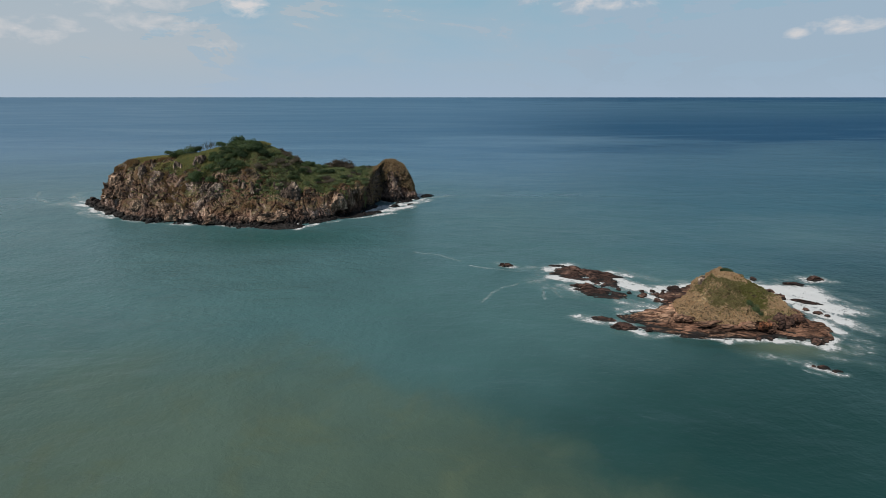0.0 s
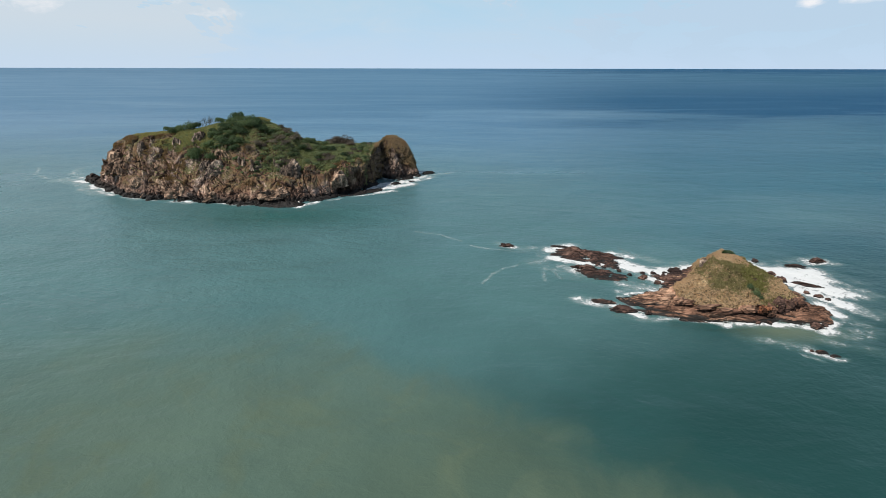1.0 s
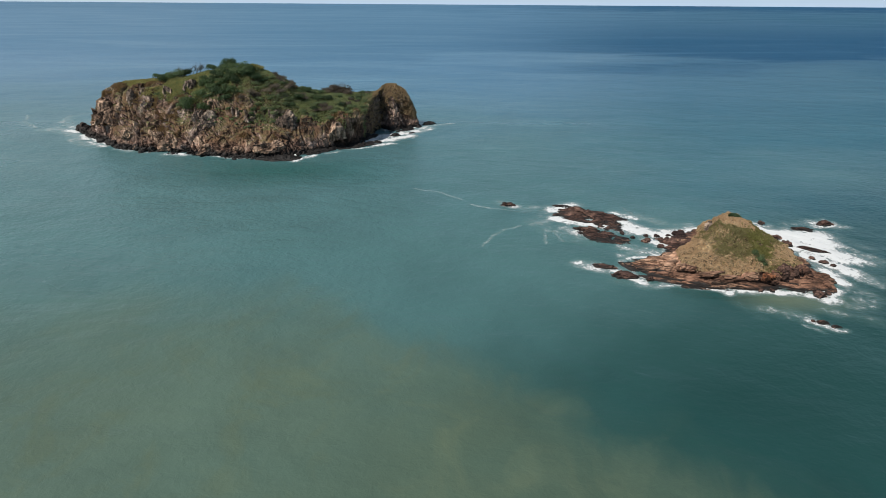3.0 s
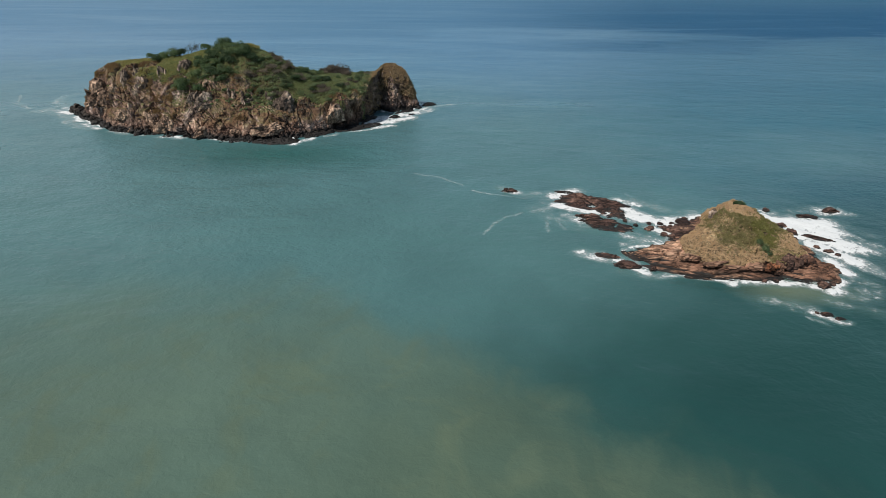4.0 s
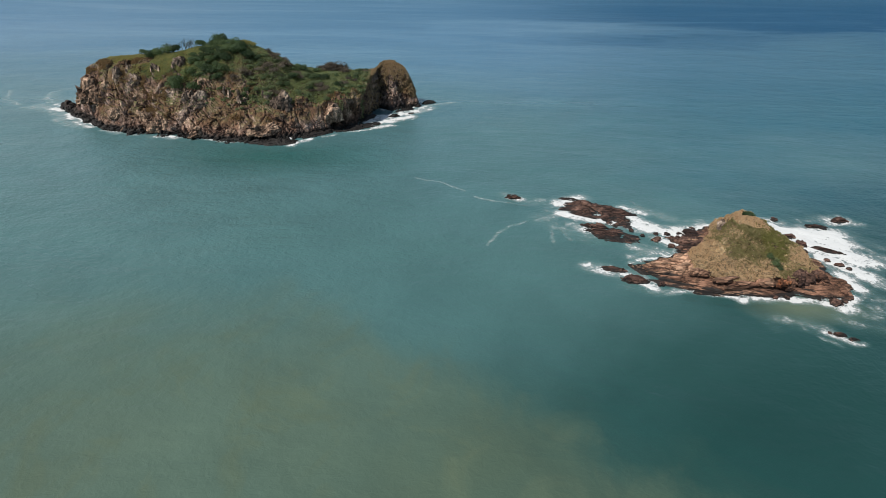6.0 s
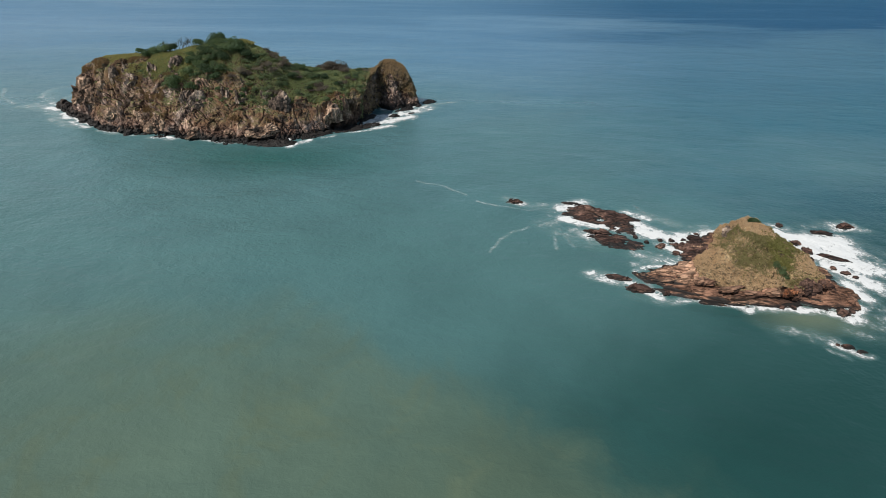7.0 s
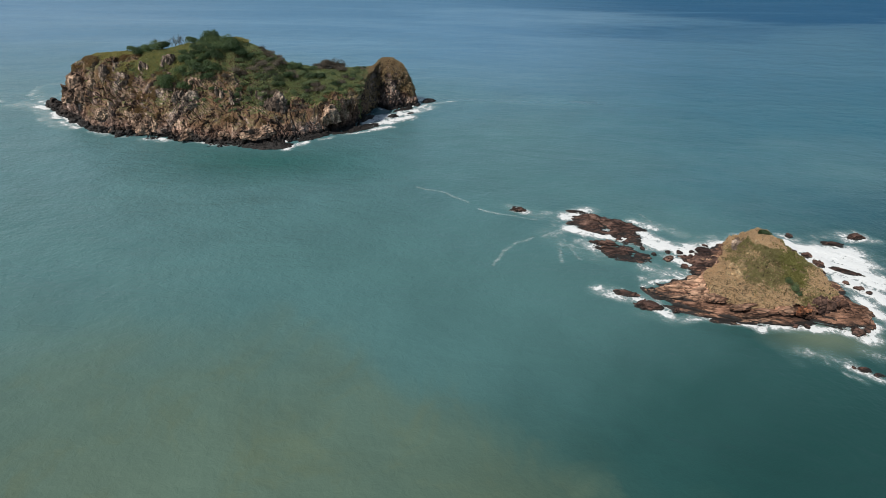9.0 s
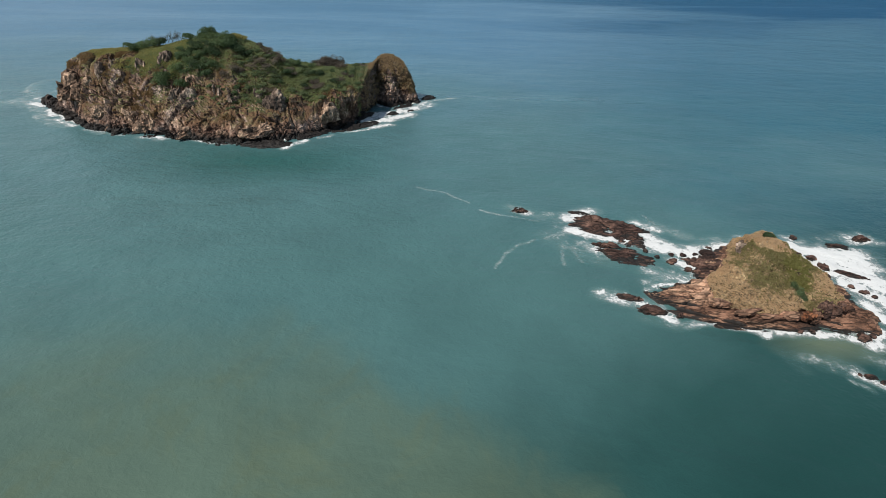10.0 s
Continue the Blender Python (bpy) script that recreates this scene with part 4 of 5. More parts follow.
def tube(points, radii, sides=5):
    """Rings of a tapering tube along points: places and faces."""
    vs, fs = [], []
    for k, (p, r) in enumerate(zip(points, radii)):
        d = (points[min(k + 1, len(points) - 1)] - points[max(k - 1, 0)]).normalized()
        a = d.orthogonal().normalized()
        b = d.cross(a)
        for j in range(sides):
            t = 2 * math.pi * j / sides
            vs.append(p + (a * math.cos(t) + b * math.sin(t)) * r)
        if k:
            for j in range(sides):
                q, n = (k - 1) * sides, k * sides
                fs.append((q + j, q + (j + 1) % sides, n + (j + 1) % sides, n + j))
    return vs, fs


def branches(seed, height, spread, count, thick, bend=0.3):
    """A stem that forks into limbs, as one mesh."""
    r = random.Random(seed)
    vs, fs, tips = [], [], []

    def grow(start, way, length, radius, depth):
        pts, p, d = [start], start.copy(), way.copy()
        for _ in range(3):
            d = (d + Vector((r.uniform(-bend, bend), r.uniform(-bend, bend), r.uniform(-0.05, 0.2)))).normalized()
            p = p + d * length / 3
            pts.append(p.copy())
        v, f = tube(pts, [radius, radius * 0.8, radius * 0.62, radius * 0.45])
        fs.extend(tuple(i + len(vs) for i in q) for q in f)
        vs.extend(v)
        tips.append(p)
        if depth:
            for _ in range(count):
                side = Vector((r.uniform(-1, 1), r.uniform(-1, 1), r.uniform(0.2, 0.9))).normalized()
                grow(pts[r.choice((2, 3))], (d * 0.5 + side * spread).normalized(), length * r.uniform(0.55, 0.8), radius * 0.5, depth - 1)

    grow(Vector((0, 0, -0.4)), Vector((0, 0, 1)), height, thick, 2)
    me = bpy.data.meshes.new("trunk")
    me.from_pydata(vs, [], fs)
    return me, tips


def crown_mesh(seed, width, height, lobes, clumps, leaf, low=0.15):
    """A crown of small leaf sprays set round uneven lobes, with gaps between them."""
    g = np.random.default_rng(seed)
    a, rad = g.uniform(0, 6.283, lobes), np.sqrt(g.uniform(0, 1, lobes)) * width * 0.62
    centre = np.stack([np.cos(a) * rad, np.sin(a) * rad, height * g.uniform(low + 0.15, 0.68, lobes)], 1)
    size = g.uniform(0.30, 0.52, lobes) * width
    pick = g.integers(0, lobes, clumps)
    d = g.normal(size=(clumps, 3))
    d[:, 2] = np.abs(d[:, 2]) * 1.0 - 0.35
    d /= np.linalg.norm(d, axis=1, keepdims=True)
    shell = g.uniform(0.72, 1.06, clumps)[:, None]
    p = centre[pick] + d * size[pick][:, None] * shell * (1, 1, height / width * 0.75)
    p[:, 2] = np.maximum(p[:, 2], height * low * g.uniform(0.3, 1, clumps))
    n = d + g.normal(scale=0.55, size=d.shape)
    n /= np.linalg.norm(n, axis=1, keepdims=True)
    t = np.cross(n, g.normal(size=n.shape))
    t /= np.linalg.norm(t, axis=1, keepdims=True)
    b = np.cross(n, t)
    w = (leaf * g.uniform(0.6, 1.25, clumps))[:, None]
    fold = n * w * 0.22
    quad = np.stack([p - t * w, p - b * w * 0.6 + fold, p + t * w, p + b * w * 0.6 + fold], 1).reshape(-1, 3)
    me = bpy.data.meshes.new("crown")
    me.from_pydata(quad.tolist(), [], np.arange(clumps * 4).reshape(-1, 4).tolist())
    return me


def plant(name, seed, width, height, lobes, clumps, leaf, mat, label, group, low=0.12):
    top = empty(name, (0, 0, -60), label, name.split("_")[-1], group)
    trunk, tips = branches(seed, height * 0.55, 0.9, 3, width * 0.045, 0.3)
    part("trunk", trunk, BARK, top)
    part("crown", crown_mesh(seed, width, height, lobes, clumps, leaf, low), mat, top)
    return top


def bare_plant(name, seed, height, label, group, mat):
    top = empty(name, (0, 0, -60), label, "shrub", group)
    me, tips = branches(seed, height * 0.5, 1.0, 5, height * 0.03, 0.35)
    me.name = "twigs"
    part("twigs", me, mat, top)
    return top


KINDS = {
    "dark": [plant("evergreen_shrub", 300 + k, 2.2, 2.5, 9, 1700, 0.135, LEAF_DARK, "dense dark green rounded shrub on the island slope", "slope shrubs") for k in range(3)],
    "green": [plant("leafy_shrub", 320 + k, 1.9, 1.3, 9, 1300, 0.115, LEAF_GREEN, "low mid green shrub spreading over the slope", "slope shrubs", 0.05) for k in range(3)],
    "brown": [plant("dry_shrub", 340 + k, 2.0, 1.7, 8, 1000, 0.11, LEAF_BROWN, "brown half-bare shrub with thin dry leaves", "slope shrubs", 0.05) for k in range(2)],
}
hero = plant("crest_tree", 401, 3.1, 4.6, 12, 3000, 0.16, LEAF_DARK, "round-crowned dark green tree on the summit", "crest trees", 0.10)
hero.matrix_world = pose(-86.4, 210.6, slope_at(-86.4, 210.6) - 0.8, 0, 0, 40) @ Matrix.Diagonal((1.15, 1.15, 1.08, 1))
thickets = [plant("ridge_thicket", 430 + k, 3.6, 4.4 - 0.6 * k, 11, 2600, 0.15, LEAF_BROWN, "rounded grey brown thicket on the low ridge", "ridge thickets", 0.05) for k in range(2)]
twiggy = [bare_plant("bare_shrub", 420 + k, 3.0, "leafless grey shrub on the skyline", "skyline shrubs", TWIG) for k in range(2)]


def set_plant(proto, x, y, z, size, turn):
    if proto.get("used"):
        ob = copy_thing(proto, pose(x, y, z, 0, 0, turn))
        ob.scale = (size, size, size * rng.uniform(0.85, 1.15))
    else:
        ob = proto
        ob["used"] = 1
        ob.matrix_world = pose(x, y, z, 0, 0, turn) @ Matrix.Diagonal((size, size, size, 1))
    return ob


nf = NF
flat_g = BIG_GRID[:nf].reshape(-1, 3)
flat_u = BIG_U[:nf].ravel()
flat_b = np.tile(along(BROW, np.linspace(0, 1, BIG_GRID.shape[1]))[:, 0], nf)
patch = fractal(flat_g * (0.085, 0.085, 0.085), 3, 77)
above = flat_u - flat_b + 0.21 * fractal(flat_g * 0.12, 3, 21) - 0.01
taken = []


def scatter(count, chosen, gap, place):
    ids = np.nonzero(chosen)[0]
    rng.shuffle(ids)
    made = 0
    for i in ids:
        x, y, z = flat_g[i]
        if any((x - a) ** 2 + (y - b) ** 2 < (gap * c) ** 2 for a, b, c in taken[-400:]):
            continue
        taken.append((x, y, place(x, y, z)))
        made += 1
        if made >= count:
            break


def put(kind, lo, hi):
    def place(x, y, z):
        size = rng.uniform(lo, hi)
        set_plant(KINDS[kind][rng.integers(len(KINDS[kind]))], x, y, z - 0.35 * size, size, rng.uniform(0, 360))
        return size
    return place


X = flat_g[:, 0]
Y = flat_g[:, 1]
# the tree belt that runs down from the summit, the dry thickets beside it, and the bushes of the lower ridge
BELT = [(-92.8, 210.4, 1.0), (-88.5, 204.5, 0.9), (-92.3, 200.7, 1.1), (-89.1, 198.7, 1.0), (-94.1, 198.2, 1.2), (-97.6, 198.1, 1.1), (-99.3, 196.4, 1.0), (-100.4, 195.1, 0.9), (-97.8, 194.8, 1.0),
        (-91.6, 192.8, 1.0), (-86.0, 196.9, 1.4), (-82.4, 197.2, 1.2), (-83.4, 194.7, 1.1), (-79.8, 203.1, 1.2), (-76.4, 202.2, 1.3), (-73.4, 202.3, 1.0), (-80.3, 200.6, 1.1), (-82.7, 201.5, 0.9),
        (-84.2, 207.6, 1.0), (-79.6, 206.4, 1.0), (-76.0, 204.9, 0.9), (-113.5, 210.6, 1.0), (-110.7, 211.1, 1.1), (-107.6, 211.8, 1.3), (-105.4, 211.6, 1.1), (-116.3, 211.7, 0.8)]
RIDGE = [(-70.4, 202.3, 0.9), (-57.8, 202.3, 1.0), (-56.0, 209.0, 0.9), (-51.2, 205.8, 1.0), (-47.2, 207.4, 0.9), (-41.2, 204.2, 0.8), (-51.4, 199.0, 0.7), (-59.8, 197.4, 0.9), (-88.6, 209.6, 0.9), (-83.6, 209.8, 1.0)]
THICKET = [(-65.9, 200.3, 1.2), (-68.2, 198.4, 1.1), (-64.0, 200.0, 1.2), (-62.8, 203.3, 1.1), (-74.2, 195.4, 1.2), (-72.3, 196.6, 1.0), (-76.2, 194.6, 1.0), (-62.4, 205.9, 1.0), (-49.0, 219.0, 1.3),
           (-46.6, 219.6, 1.5), (-43.8, 220.4, 1.6), (-41.4, 217.6, 1.3), (-48.4, 202.2, 1.0), (-47.0, 199.6, 1.0), (-61.9, 193.3, 1.0), (-39.6, 207.6, 0.8)]
for spots_at, kind, grown in ((BELT, "dark", 1.3), (RIDGE, "dark", 1.1), (THICKET, "brown", 1.25)):
    for x, y, size in spots_at:
        size *= grown
        set_plant(KINDS[kind][rng.integers(len(KINDS[kind]))], x, y, slope_at(x, y) - 0.3 * size, size, rng.uniform(0, 360))
        taken.append((x, y, size))
scatter(16, (np.abs((X + 89) - (Y - 196) * 0.22) < 9) & (above > 0.06) & (flat_u < 0.85), 1.5, put("dark", 0.6, 1.0))
scatter(30, (X > -90) & (X < -62) & (above > 0.05) & (flat_u < 0.93), 1.5, put("green", 0.7, 1.2))
side = (X > -66) & (X < -33) & (above > 0.08)
scatter(44, side & (patch > -0.25), 1.6, put("green", 0.6, 1.3))
scatter(14, side & (patch > 0), 1.6, put("dark", 0.5, 0.8))
scatter(14, side, 1.5, put("brown", 0.6, 1.0))
scatter(10, (X > -69) & (X < -56) & (flat_u > 0.7), 1.4, put("brown", 0.8, 1.1))
scatter(9, (X > -97) & (X < -70) & (above > -0.08) & (above < 0.06), 1.8, put("dark", 0.4, 0.7))
scatter(12, (X > -128) & (X < -100) & (above > 0.1), 2.0, put("green", 0.4, 0.7))
scatter(22, (X > -104) & (X < -62) & (above > -0.16) & (above < -0.02), 2.0, put("green", 0.35, 0.7))
scatter(12, (X > -70) & (X < -44) & (above > -0.14) & (above < 0.0), 1.8, put("brown", 0.4, 0.8))
for k in range(14):
    x = -108.5 + k * 0.9 + rng.uniform(-0.4, 0.4)
    y = 212.6 + rng.uniform(-0.8, 0.8)
    set_plant(twiggy[k % 2], x, y, slope_at(x, y) - 0.2, rng.uniform(1.1, 1.6), rng.uniform(0, 360))
for k, (x, y, size) in enumerate(((-47.6, 219.0, 0.95), (-43.4, 220.4, 0.95), (-45.6, 218.6, 1.0), (-50.4, 217.4, 0.6))):
    set_plant(thickets[k % 2], x, y, slope_at(x, y) - 0.6, size, 70.0 * k)
for k in range(7):
    x = -45.5 + k * 0.9
    y = 220.5 + rng.uniform(-1, 1)
    set_plant(twiggy[k % 2], x, y, slope_at(x, y) - 0.2, rng.uniform(0.7, 0.9), rng.uniform(0, 360))


def tufts(name, places, blade, mat, label, parent_group, seed, blades=5):
    """Many grass tufts as one mesh: short bent blades that fan out from each root."""
    g = np.random.default_rng(seed)
    n = len(places) * blades
    root = np.repeat(places, blades, 0) + g.normal(scale=(blade * 0.22, blade * 0.22, 0.01), size=(n, 3))
    a = g.uniform(0, 6.283, n)
    lean = np.stack([np.cos(a), np.sin(a), np.zeros(n)], 1) * (g.uniform(0.25, 1.0, n) * blade)[:, None]
    side = np.stack([-np.sin(a), np.cos(a), np.zeros(n)], 1) * (blade * g.uniform(0.14, 0.26, n))[:, None]
    up = np.zeros((n, 3))
    up[:, 2] = blade * g.uniform(0.5, 1.15, n)
    low = root - (0, 0, 0.06)
    tri = np.stack([low - side, low + side, root + lean * 0.45 + up * 0.75 + side * 0.6, root + lean + up], 1).reshape(-1, 3)
    me = bpy.data.meshes.new(name)
    me.from_pydata(tri.tolist(), [], np.arange(n * 4).reshape(-1, 4).tolist())
    ob = part(name, me, mat)
    return tagged(ob, label, "grass", kind="stuff")


def sprinkle(chosen, count, source=flat_g, jitter=0.25, seed=1):
    g = np.random.default_rng(seed)
    ids = np.nonzero(chosen)[0]
    p = source[g.choice(ids, count)] + g.normal(scale=(jitter, jitter, 0), size=(count, 3))
    return p


grassy = (above > 0.04)
HERB = leaf_material("brown_herbs", (0.062, 0.036, 0.020), (0.132, 0.078, 0.043), (0.21, 0.138, 0.080), single=0.25, patchy=0.45)
RUSSET = leaf_material("russet_grass", (0.115, 0.080, 0.042), (0.22, 0.155, 0.082), (0.33, 0.245, 0.140), (1.3, 1.2, 1.1), 0.22, 0.5)
tufts("hill_grass", sprinkle(grassy & (X > -112) & (X < -32), 42000, seed=3), 0.34, GRASS, "green grass between the shrubs of the island top", "", 31, 4)
tufts("brow_grass", sprinkle((above > 0.10) & (X < -93) & (X > -145), 15000, seed=4), 0.32, GOLD, "yellow green grass along the cliff brow", "", 32, 4)
tufts("ledge_grass", sprinkle((above < 0.08) & (flat_u > 0.14) & (patch > -0.1) & (fractal(flat_g * 0.3, 3, 52) > -0.05) & ((X < -72) | (patch > 0.2)), 26000, seed=5), 0.26, HERB, "dry reddish grass on the ledges of the cliff", "", 33, 4)
tufts("knoll_grass", sprinkle((X > -34) & (X < -14) & (above > -0.26) & (patch + 0.9 * (flat_u - 0.3) > -0.25), 13000, seed=6), 0.32, RUSSET, "russet gold grass over the knoll at the island's end", "", 34, 4)
tufts("crest_grass", sprinkle((X > -77.5) & (X < -73) & (flat_u > 0.93), 450, seed=7), 0.9, GOLD, "tall golden grass on the summit ridge", "", 35, 5)

# the islet's cover: straw below, green low scrub above
cone_p = CONE_GRID.reshape(-1, 3)
cone_t = np.repeat(np.linspace(0, 1, CONE_GRID.shape[0]), CONE_GRID.shape[1])
weight = cone_t / cone_t.sum()
gp = np.random.default_rng(9)
ids = gp.choice(len(cone_p), 52000, p=weight)
spots, spot_t = cone_p[ids] + gp.normal(scale=(0.12, 0.12, 0), size=(52000, 3)), cone_t[ids]
mott = fractal(spots * 0.16, 3, 12) * 0.28
to_right = (spots[:, 0] - 66.0) / 12.0
green_zone = (spot_t + mott * 1.6 + gp.normal(scale=0.20, size=len(spots)) < 0.62 + 0.10 * to_right) & (spot_t + mott > 0.14) & (spots[:, 1] < 113) & (to_right > -0.62)
bright_zone = np.hypot(spots[:, 0] - 70.6, (spots[:, 1] - 101.6) * 0.7) + mott * 9 + gp.normal(scale=0.5, size=len(spots)) < 2.3
tufts("straw_tussocks", spots[~green_zone & ~bright_zone], 0.18, STRAW, "pale dry tussock grass over the islet", "", 41, 4)
tufts("scrub_mat", spots[green_zone & ~bright_zone], 0.25, leaf_material("olive_scrub", (0.086, 0.082, 0.036), (0.170, 0.154, 0.068), (0.27, 0.240, 0.112), (1.3, 1.3, 1.1), 0.26, 0.5), "olive low scrub over the islet's upper slope", "", 42, 5)
tufts("green_patch", spots[bright_zone], 0.27, leaf_material("fresh_grass", (0.078, 0.080, 0.025), (0.155, 0.150, 0.050), (0.24, 0.22, 0.082)), "fresh green grass patch on the islet", "", 43, 6)
top_spots = spots[(spot_t < 0.15) & (spots[:, 1] > 113.2)]
tufts("summit_scrub", top_spots, 0.45, LEAF_DARK, "dark scrub cap on the islet's summit", "", 44, 6)


def cone_at(x, y):
    return float(cone_p[np.argmin((cone_p[:, 0] - x) ** 2 + (cone_p[:, 1] - y) ** 2), 2])


for x, y, size in ((67.2, 97.0, 0.62), (67.6, 95.9, 0.5), (66.8, 98.0, 0.44)):
    set_plant(KINDS["dark"][0], x, y, cone_at(x, y) - 0.2, size, rng.uniform(0, 360))
ORANGE = rock_material("orange_clay", (0.11, 0.042, 0.022), (0.20, 0.082, 0.040), (0.30, 0.15, 0.08), 0.3)
# the cleft's shade is put into the dark reef rock of two crags
for x, y, size, seed, mat, lab in ((70.0, 92.9, (1.5, 1.3, 2.4), 91, REEF, "islet outcrop coloured dark for its shaded cleft"), (72.3, 93.2, (1.3, 1.3, 2.1), 92, REEF, "islet outcrop coloured dark for its shaded cleft"),
                                   (67.6, 91.7, (1.2, 0.9, 1.3), 93, LEDGE, "brown broken outcrop at the grass edge"), (65.7, 91.0, (1.5, 0.8, 1.0), 95, ORANGE, "orange weathered rock by the water"),
                                   (58.6, 90.9, (3.2, 0.8, 0.8), 94, LEDGE, "tan overhanging ledge at the grass foot"), (62.4, 91.0, (1.8, 0.7, 0.9), 96, LEDGE, "tan overhanging ledge at the grass foot"),
                                   (54.6, 91.5, (2.4, 0.8, 0.7), 97, LEDGE, "brown rock step beside the grass"), (51.0, 94.2, (1.9, 1.1, 0.75), 99, LEDGE, "dark rock step beside the grass"),
                                   (49.9, 97.6, (2.1, 1.2, 0.75), 100, LEDGE, "dark rock step beside the grass"), (74.4, 93.4, (2.0, 1.5, 1.2), 104, LEDGE, "weathered ledge under the grass edge"),
                                   (65.0, 113.2, (1.6, 1.2, 0.9), 98, GREY, "pale bare rock flank below the summit"), (63.4, 111.2, (1.4, 1.2, 0.9), 101, GREY, "pale bare rock flank below the summit")):
    crag(x, y, max(0.2, cone_at(x, y) - size[2] * 0.55), size, seed, mat, lab, 0.2 * (seed % 3))

# ---------------------------------------------------------------- surf
# strokes of broken water: two ends, half width, strength
BREAKERS = [(80, 118, 93, 115, 3.6, 1.0), (82, 112, 91, 105, 4.6, 0.95), (84, 115, 92, 111, 3.6, 0.95), (83, 105, 88, 98, 3.0, 0.9), (83, 98, 82, 91, 2.2, 0.85), (96.6, 121.4, 101.4, 122.4, 2.8, 0.58), (94, 108, 97, 103, 2.6, 0.4),
            (74, 120, 80, 120, 2.2, 0.7), (79, 89, 74, 85.5, 1.4, 0.8), (47, 118, 56, 114, 2.4, 0.95), (50, 112, 54, 109, 2.2, 0.8), (56, 116, 64, 118, 2.0, 0.75), (46, 123, 51, 117, 2.0, 0.8), (85, 100, 89, 93, 2.4, 0.55)]
WASH = [(30, 130, 36, 134, 2.4, 0.75), (30, 124, 42, 119, 2.6, 0.9), (46, 129, 50, 125, 2.0, 0.65), (30, 118, 35, 115, 1.8, 0.55), (30, 99.6, 40, 95.6, 2.0, 0.60), (37.5, 96.5, 42, 92.6, 1.5, 0.75), (44, 91.0, 57, 89.0, 0.8, 0.62),
        (16.6, 134.8, 20.4, 133.2, 2.4, 0.52), (57, 88.6, 73, 87.2, 1.0, 0.75), (68.0, 78.6, 70.6, 76.8, 1.2, 0.75), (70.6, 76.8, 72.4, 76.2, 0.8, 0.5), (66.0, 76.4, 67.6, 75.6, 0.8, 0.40), (81.8, 122.8, 83.8, 122.2, 2.0, 0.58)]
LACE = [(30, 126, 24, 121, 3.5, 0.32), (22, 132, 30, 129, 3.0, 0.30), (97, 116, 100, 109, 3.0, 0.20), (85, 123, 99, 124, 2.4, 0.22), (62, 120, 73, 123, 2.6, 0.30), (50, 129, 57, 122, 2.6, 0.32), (26, 117, 34, 112, 3.0, 0.27),
        (90, 97, 94, 92, 2.6, 0.20), (78, 84, 84, 88, 2.4, 0.30), (58, 84, 60, 79, 1.8, 0.14), (60.5, 82.4, 68.0, 79.8, 1.7, 0.36), (63, 79.4, 67.5, 77.6, 1.4, 0.22), (72, 83, 78, 79, 2.4, 0.22), (43, 107.5, 50.5, 105.0, 2.8, 0.46), (41, 102.5, 46, 104.6, 1.6, 0.40), (36, 93, 42, 91, 1.8, 0.22)]
WISPS = [(-9, 147.5, -1, 142.5, 0.45, 0.37), (-1, 142.5, 5.2, 137.9, 0.45, 0.37), (7.5, 133.6, 13, 130.5, 0.45, 0.42), (13, 130.5, 22, 128.8, 0.45, 0.34), (19.4, 119.6, 13, 114, 0.42, 0.34), (13, 114, 10, 107.6, 0.45, 0.34),
         (24.5, 115, 24, 109.5, 0.6, 0.36), (27, 116, 29, 111, 0.6, 0.36), (49, 133, 52, 127, 0.6, 0.35)]


def surf_sheet(name, x0, x1, y0, y1, step, strokes, shores, label, mat=None):
    """A skin of foam just above the water, dense along the strokes and the shores."""
    xs, ys = np.arange(x0, x1, step), np.arange(y0, y1, step)
    gx, gy = np.meshgrid(xs, ys)
    p = np.stack([gx.ravel(), gy.ravel(), np.zeros(gx.size)], 1)
    wob = np.stack([fractal(p / 7.0, 3, 5), fractal(p / 7.0, 3, 6)], 1) * 1.1
    q = p[:, :2] + wob
    dens = np.zeros(len(p))

    def near(a, b):
        a, b = np.array(a, float), np.array(b, float)
        ab = b - a
        t = np.clip(((q - a) @ ab) / (ab @ ab + 1e-9), 0, 1)
        return np.hypot(*(q - a - t[:, None] * ab).T)

    for ax, ay, bx, by, w, power in strokes:
        dens = np.maximum(dens, power * np.exp(-(near((ax, ay), (bx, by)) / w) ** 2 * 0.8))
    patchy = np.clip(0.95 + 0.75 * fractal(p / 7.0, 3, 19), 0.25, 1.5)
    for line, w, power in shores:
        for a, b in zip(line[:-1], line[1:]):
            dens = np.maximum(dens, patchy * power * np.exp(-(near(a, b) / w) ** 2))
    lift = 0.06 + 0.35 * np.clip(dens - 0.6, 0, 1) * (1 + fractal(p / 2.0, 2, 8))
    rows, cols = gx.shape
    idx = np.arange(rows * cols).reshape(rows, cols)
    quads = np.stack([idx[:-1, :-1], idx[:-1, 1:], idx[1:, 1:], idx[1:, :-1]], -1).reshape(-1, 4)
    keep = dens[quads].max(1) > 0.05
    quads = quads[keep]
    used, inv = np.unique(quads, return_inverse=True)
    p[:, 2] = lift
    me = bpy.data.meshes.new(name)
    me.from_pydata(p[used].tolist(), [], inv.reshape(-1, 4).tolist())
    att = me.attributes.new("foam", "FLOAT", "POINT")
    att.data.foreach_set("value", dens[used].astype(np.float32))
    return tagged(part(name, me, mat or FOAM, smooth=True), label, "foam", kind="stuff")


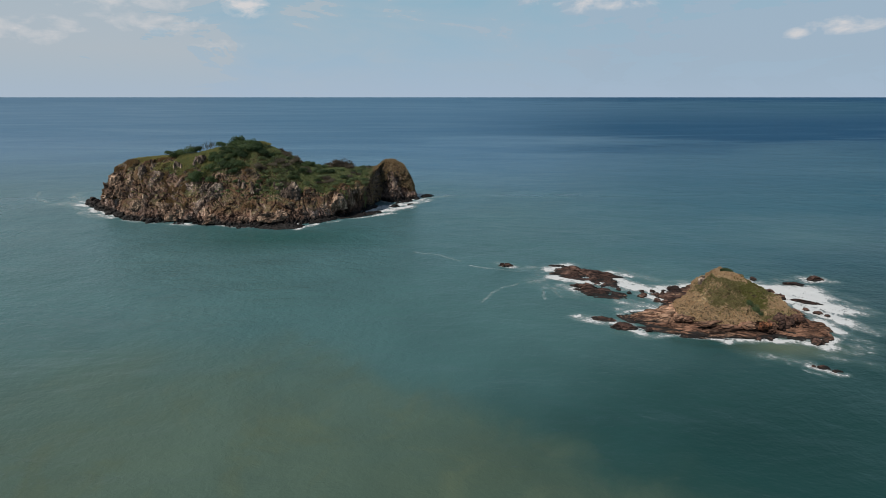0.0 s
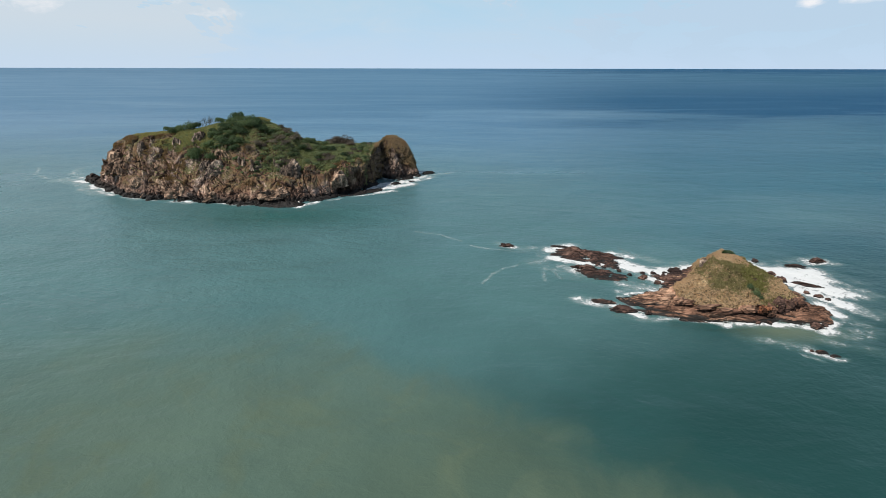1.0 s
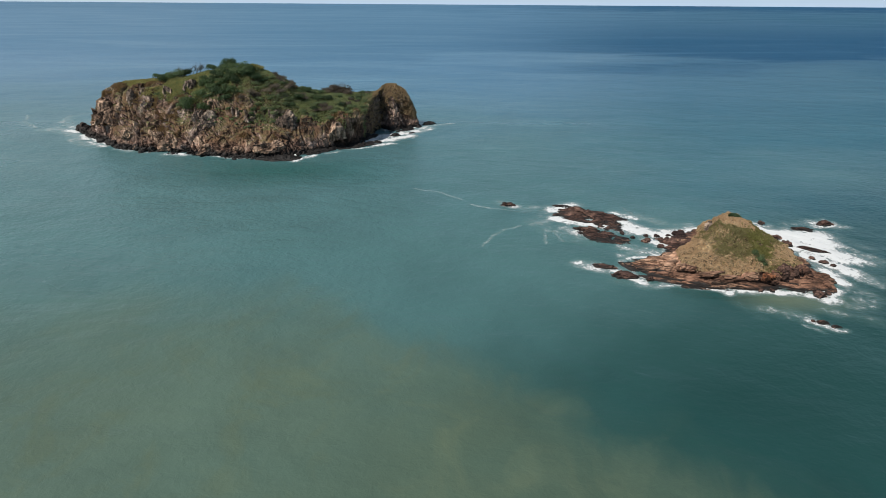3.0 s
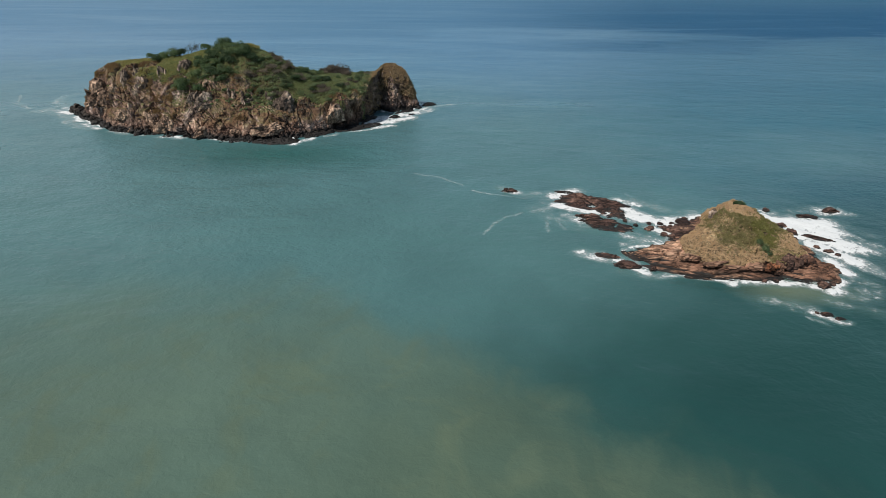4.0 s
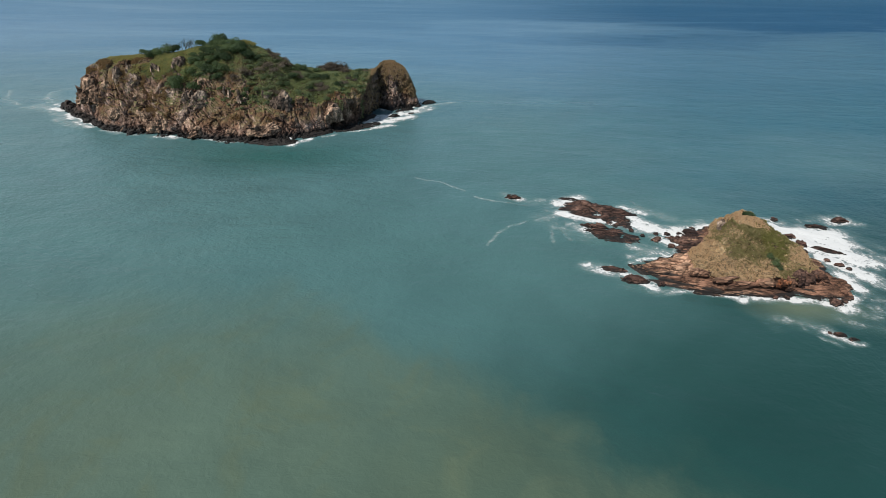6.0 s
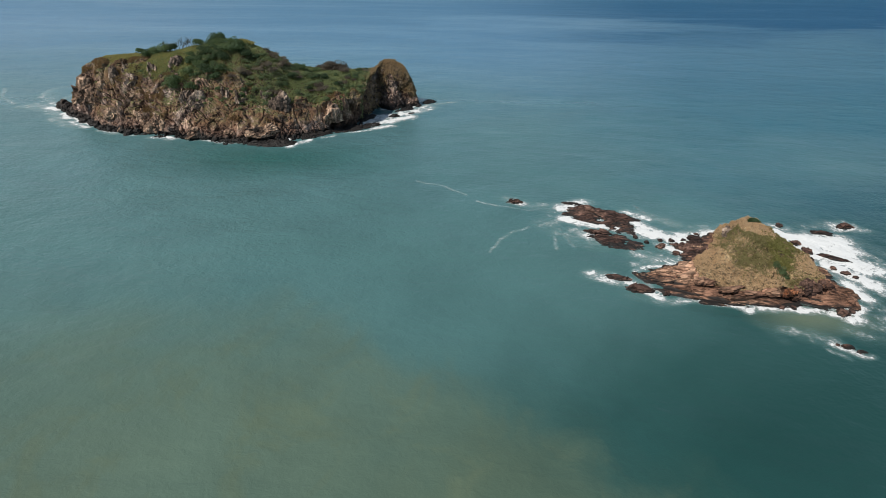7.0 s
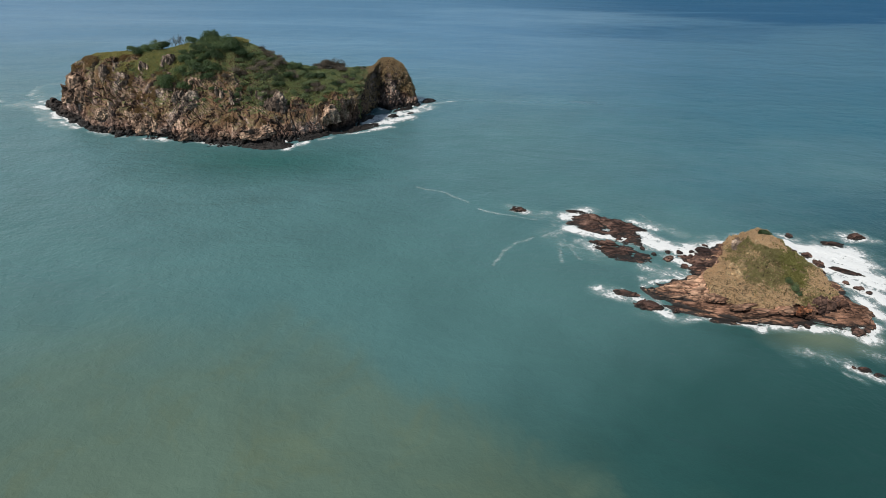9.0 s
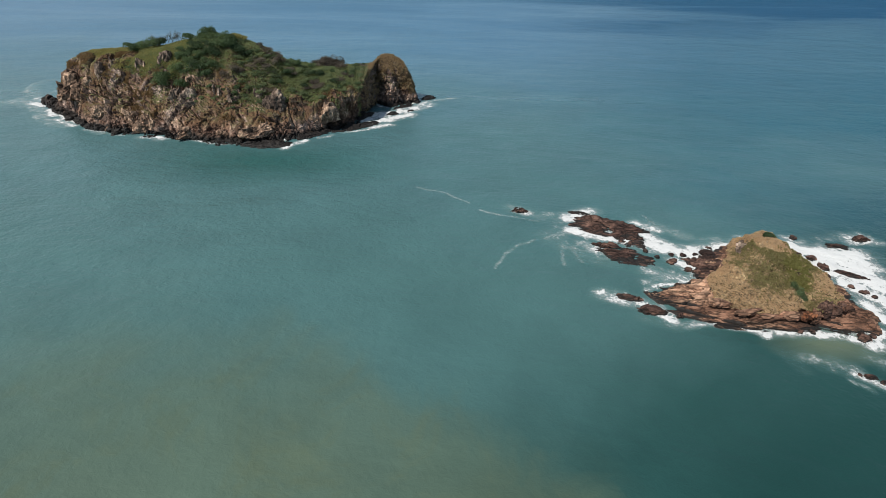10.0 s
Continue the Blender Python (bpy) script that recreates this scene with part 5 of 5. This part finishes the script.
shore_loop = SHORE + SHORE[:1]
surf_sheet("islet_surf", 8, 116, 70, 142, 0.4, BREAKERS + WASH + LACE, [(shore_loop, 0.8, 0.62)], "white broken surf round the islet and its reefs")
surf_sheet("drift_foam", -14, 56, 98, 154, 0.25, WISPS, [], "thin streaks of drifting foam on calm water", THIN)
SURF = [(-160, 212, -172, 219, 4.2, 0.40), (-156, 208, -148, 199, 3.2, 0.40), (-146, 197, -134, 190, 2.2, 0.34), (-170, 222, -180, 240, 4.0, 0.26), (-158, 213, -163, 216, 2.2, 0.85), (-162, 219, -168, 224, 2.4, 0.55), (-164, 214, -176, 216, 2.4, 0.38), (-166, 224, -178, 232, 2.6, 0.34), (-178, 232, -184, 246, 1.3, 0.36), (-184, 246, -176, 258, 1.2, 0.34),
        (-168, 230, -166, 244, 2.4, 0.32), (-182, 222, -194, 230, 1.6, 0.34), (-194, 230, -204, 246, 1.4, 0.32), (-152, 208, -146, 202, 2.0, 0.75), (-142, 198, -132, 191, 1.6, 0.7), (-150, 199, -142, 193, 2.6, 0.28), (-126, 188, -118, 185, 1.4, 0.5), (-104, 181.5, -96, 179.5, 1.4, 0.6),
        (-53, 174.5, -49, 180, 1.6, 0.8),
        (-27, 202, -15, 212, 2.6, 0.85), (-29, 205, -19, 217, 3.0, 0.85), (-31, 203, -25, 209, 2.2, 0.8), (-24, 213, -12, 221, 3.0, 0.72), (-20, 218, -10, 225, 3.2, 0.6), (-12, 220, -6, 227, 3.0, 0.5), (-14, 224, -6, 231, 1.7, 0.6), (-4, 233, 3, 237, 1.2, 0.42), (-32, 206, -24, 214, 3.4, 0.75), (-27, 196, -21, 200, 1.6, 0.75), (-36, 190, -28, 194, 1.2, 0.55), (-44, 184.5, -39, 187.5, 0.8, 0.5), (-14, 208, -12.5, 212, 0.8, 0.5)]
outer = [(x - 0.8, y - 1.2) for x, y in FRONT]
surf_sheet("island_surf", -212, 10, 166, 262, 0.5, SURF, [(outer, 1.1, 0.68)], "white surf line along the island's shore")
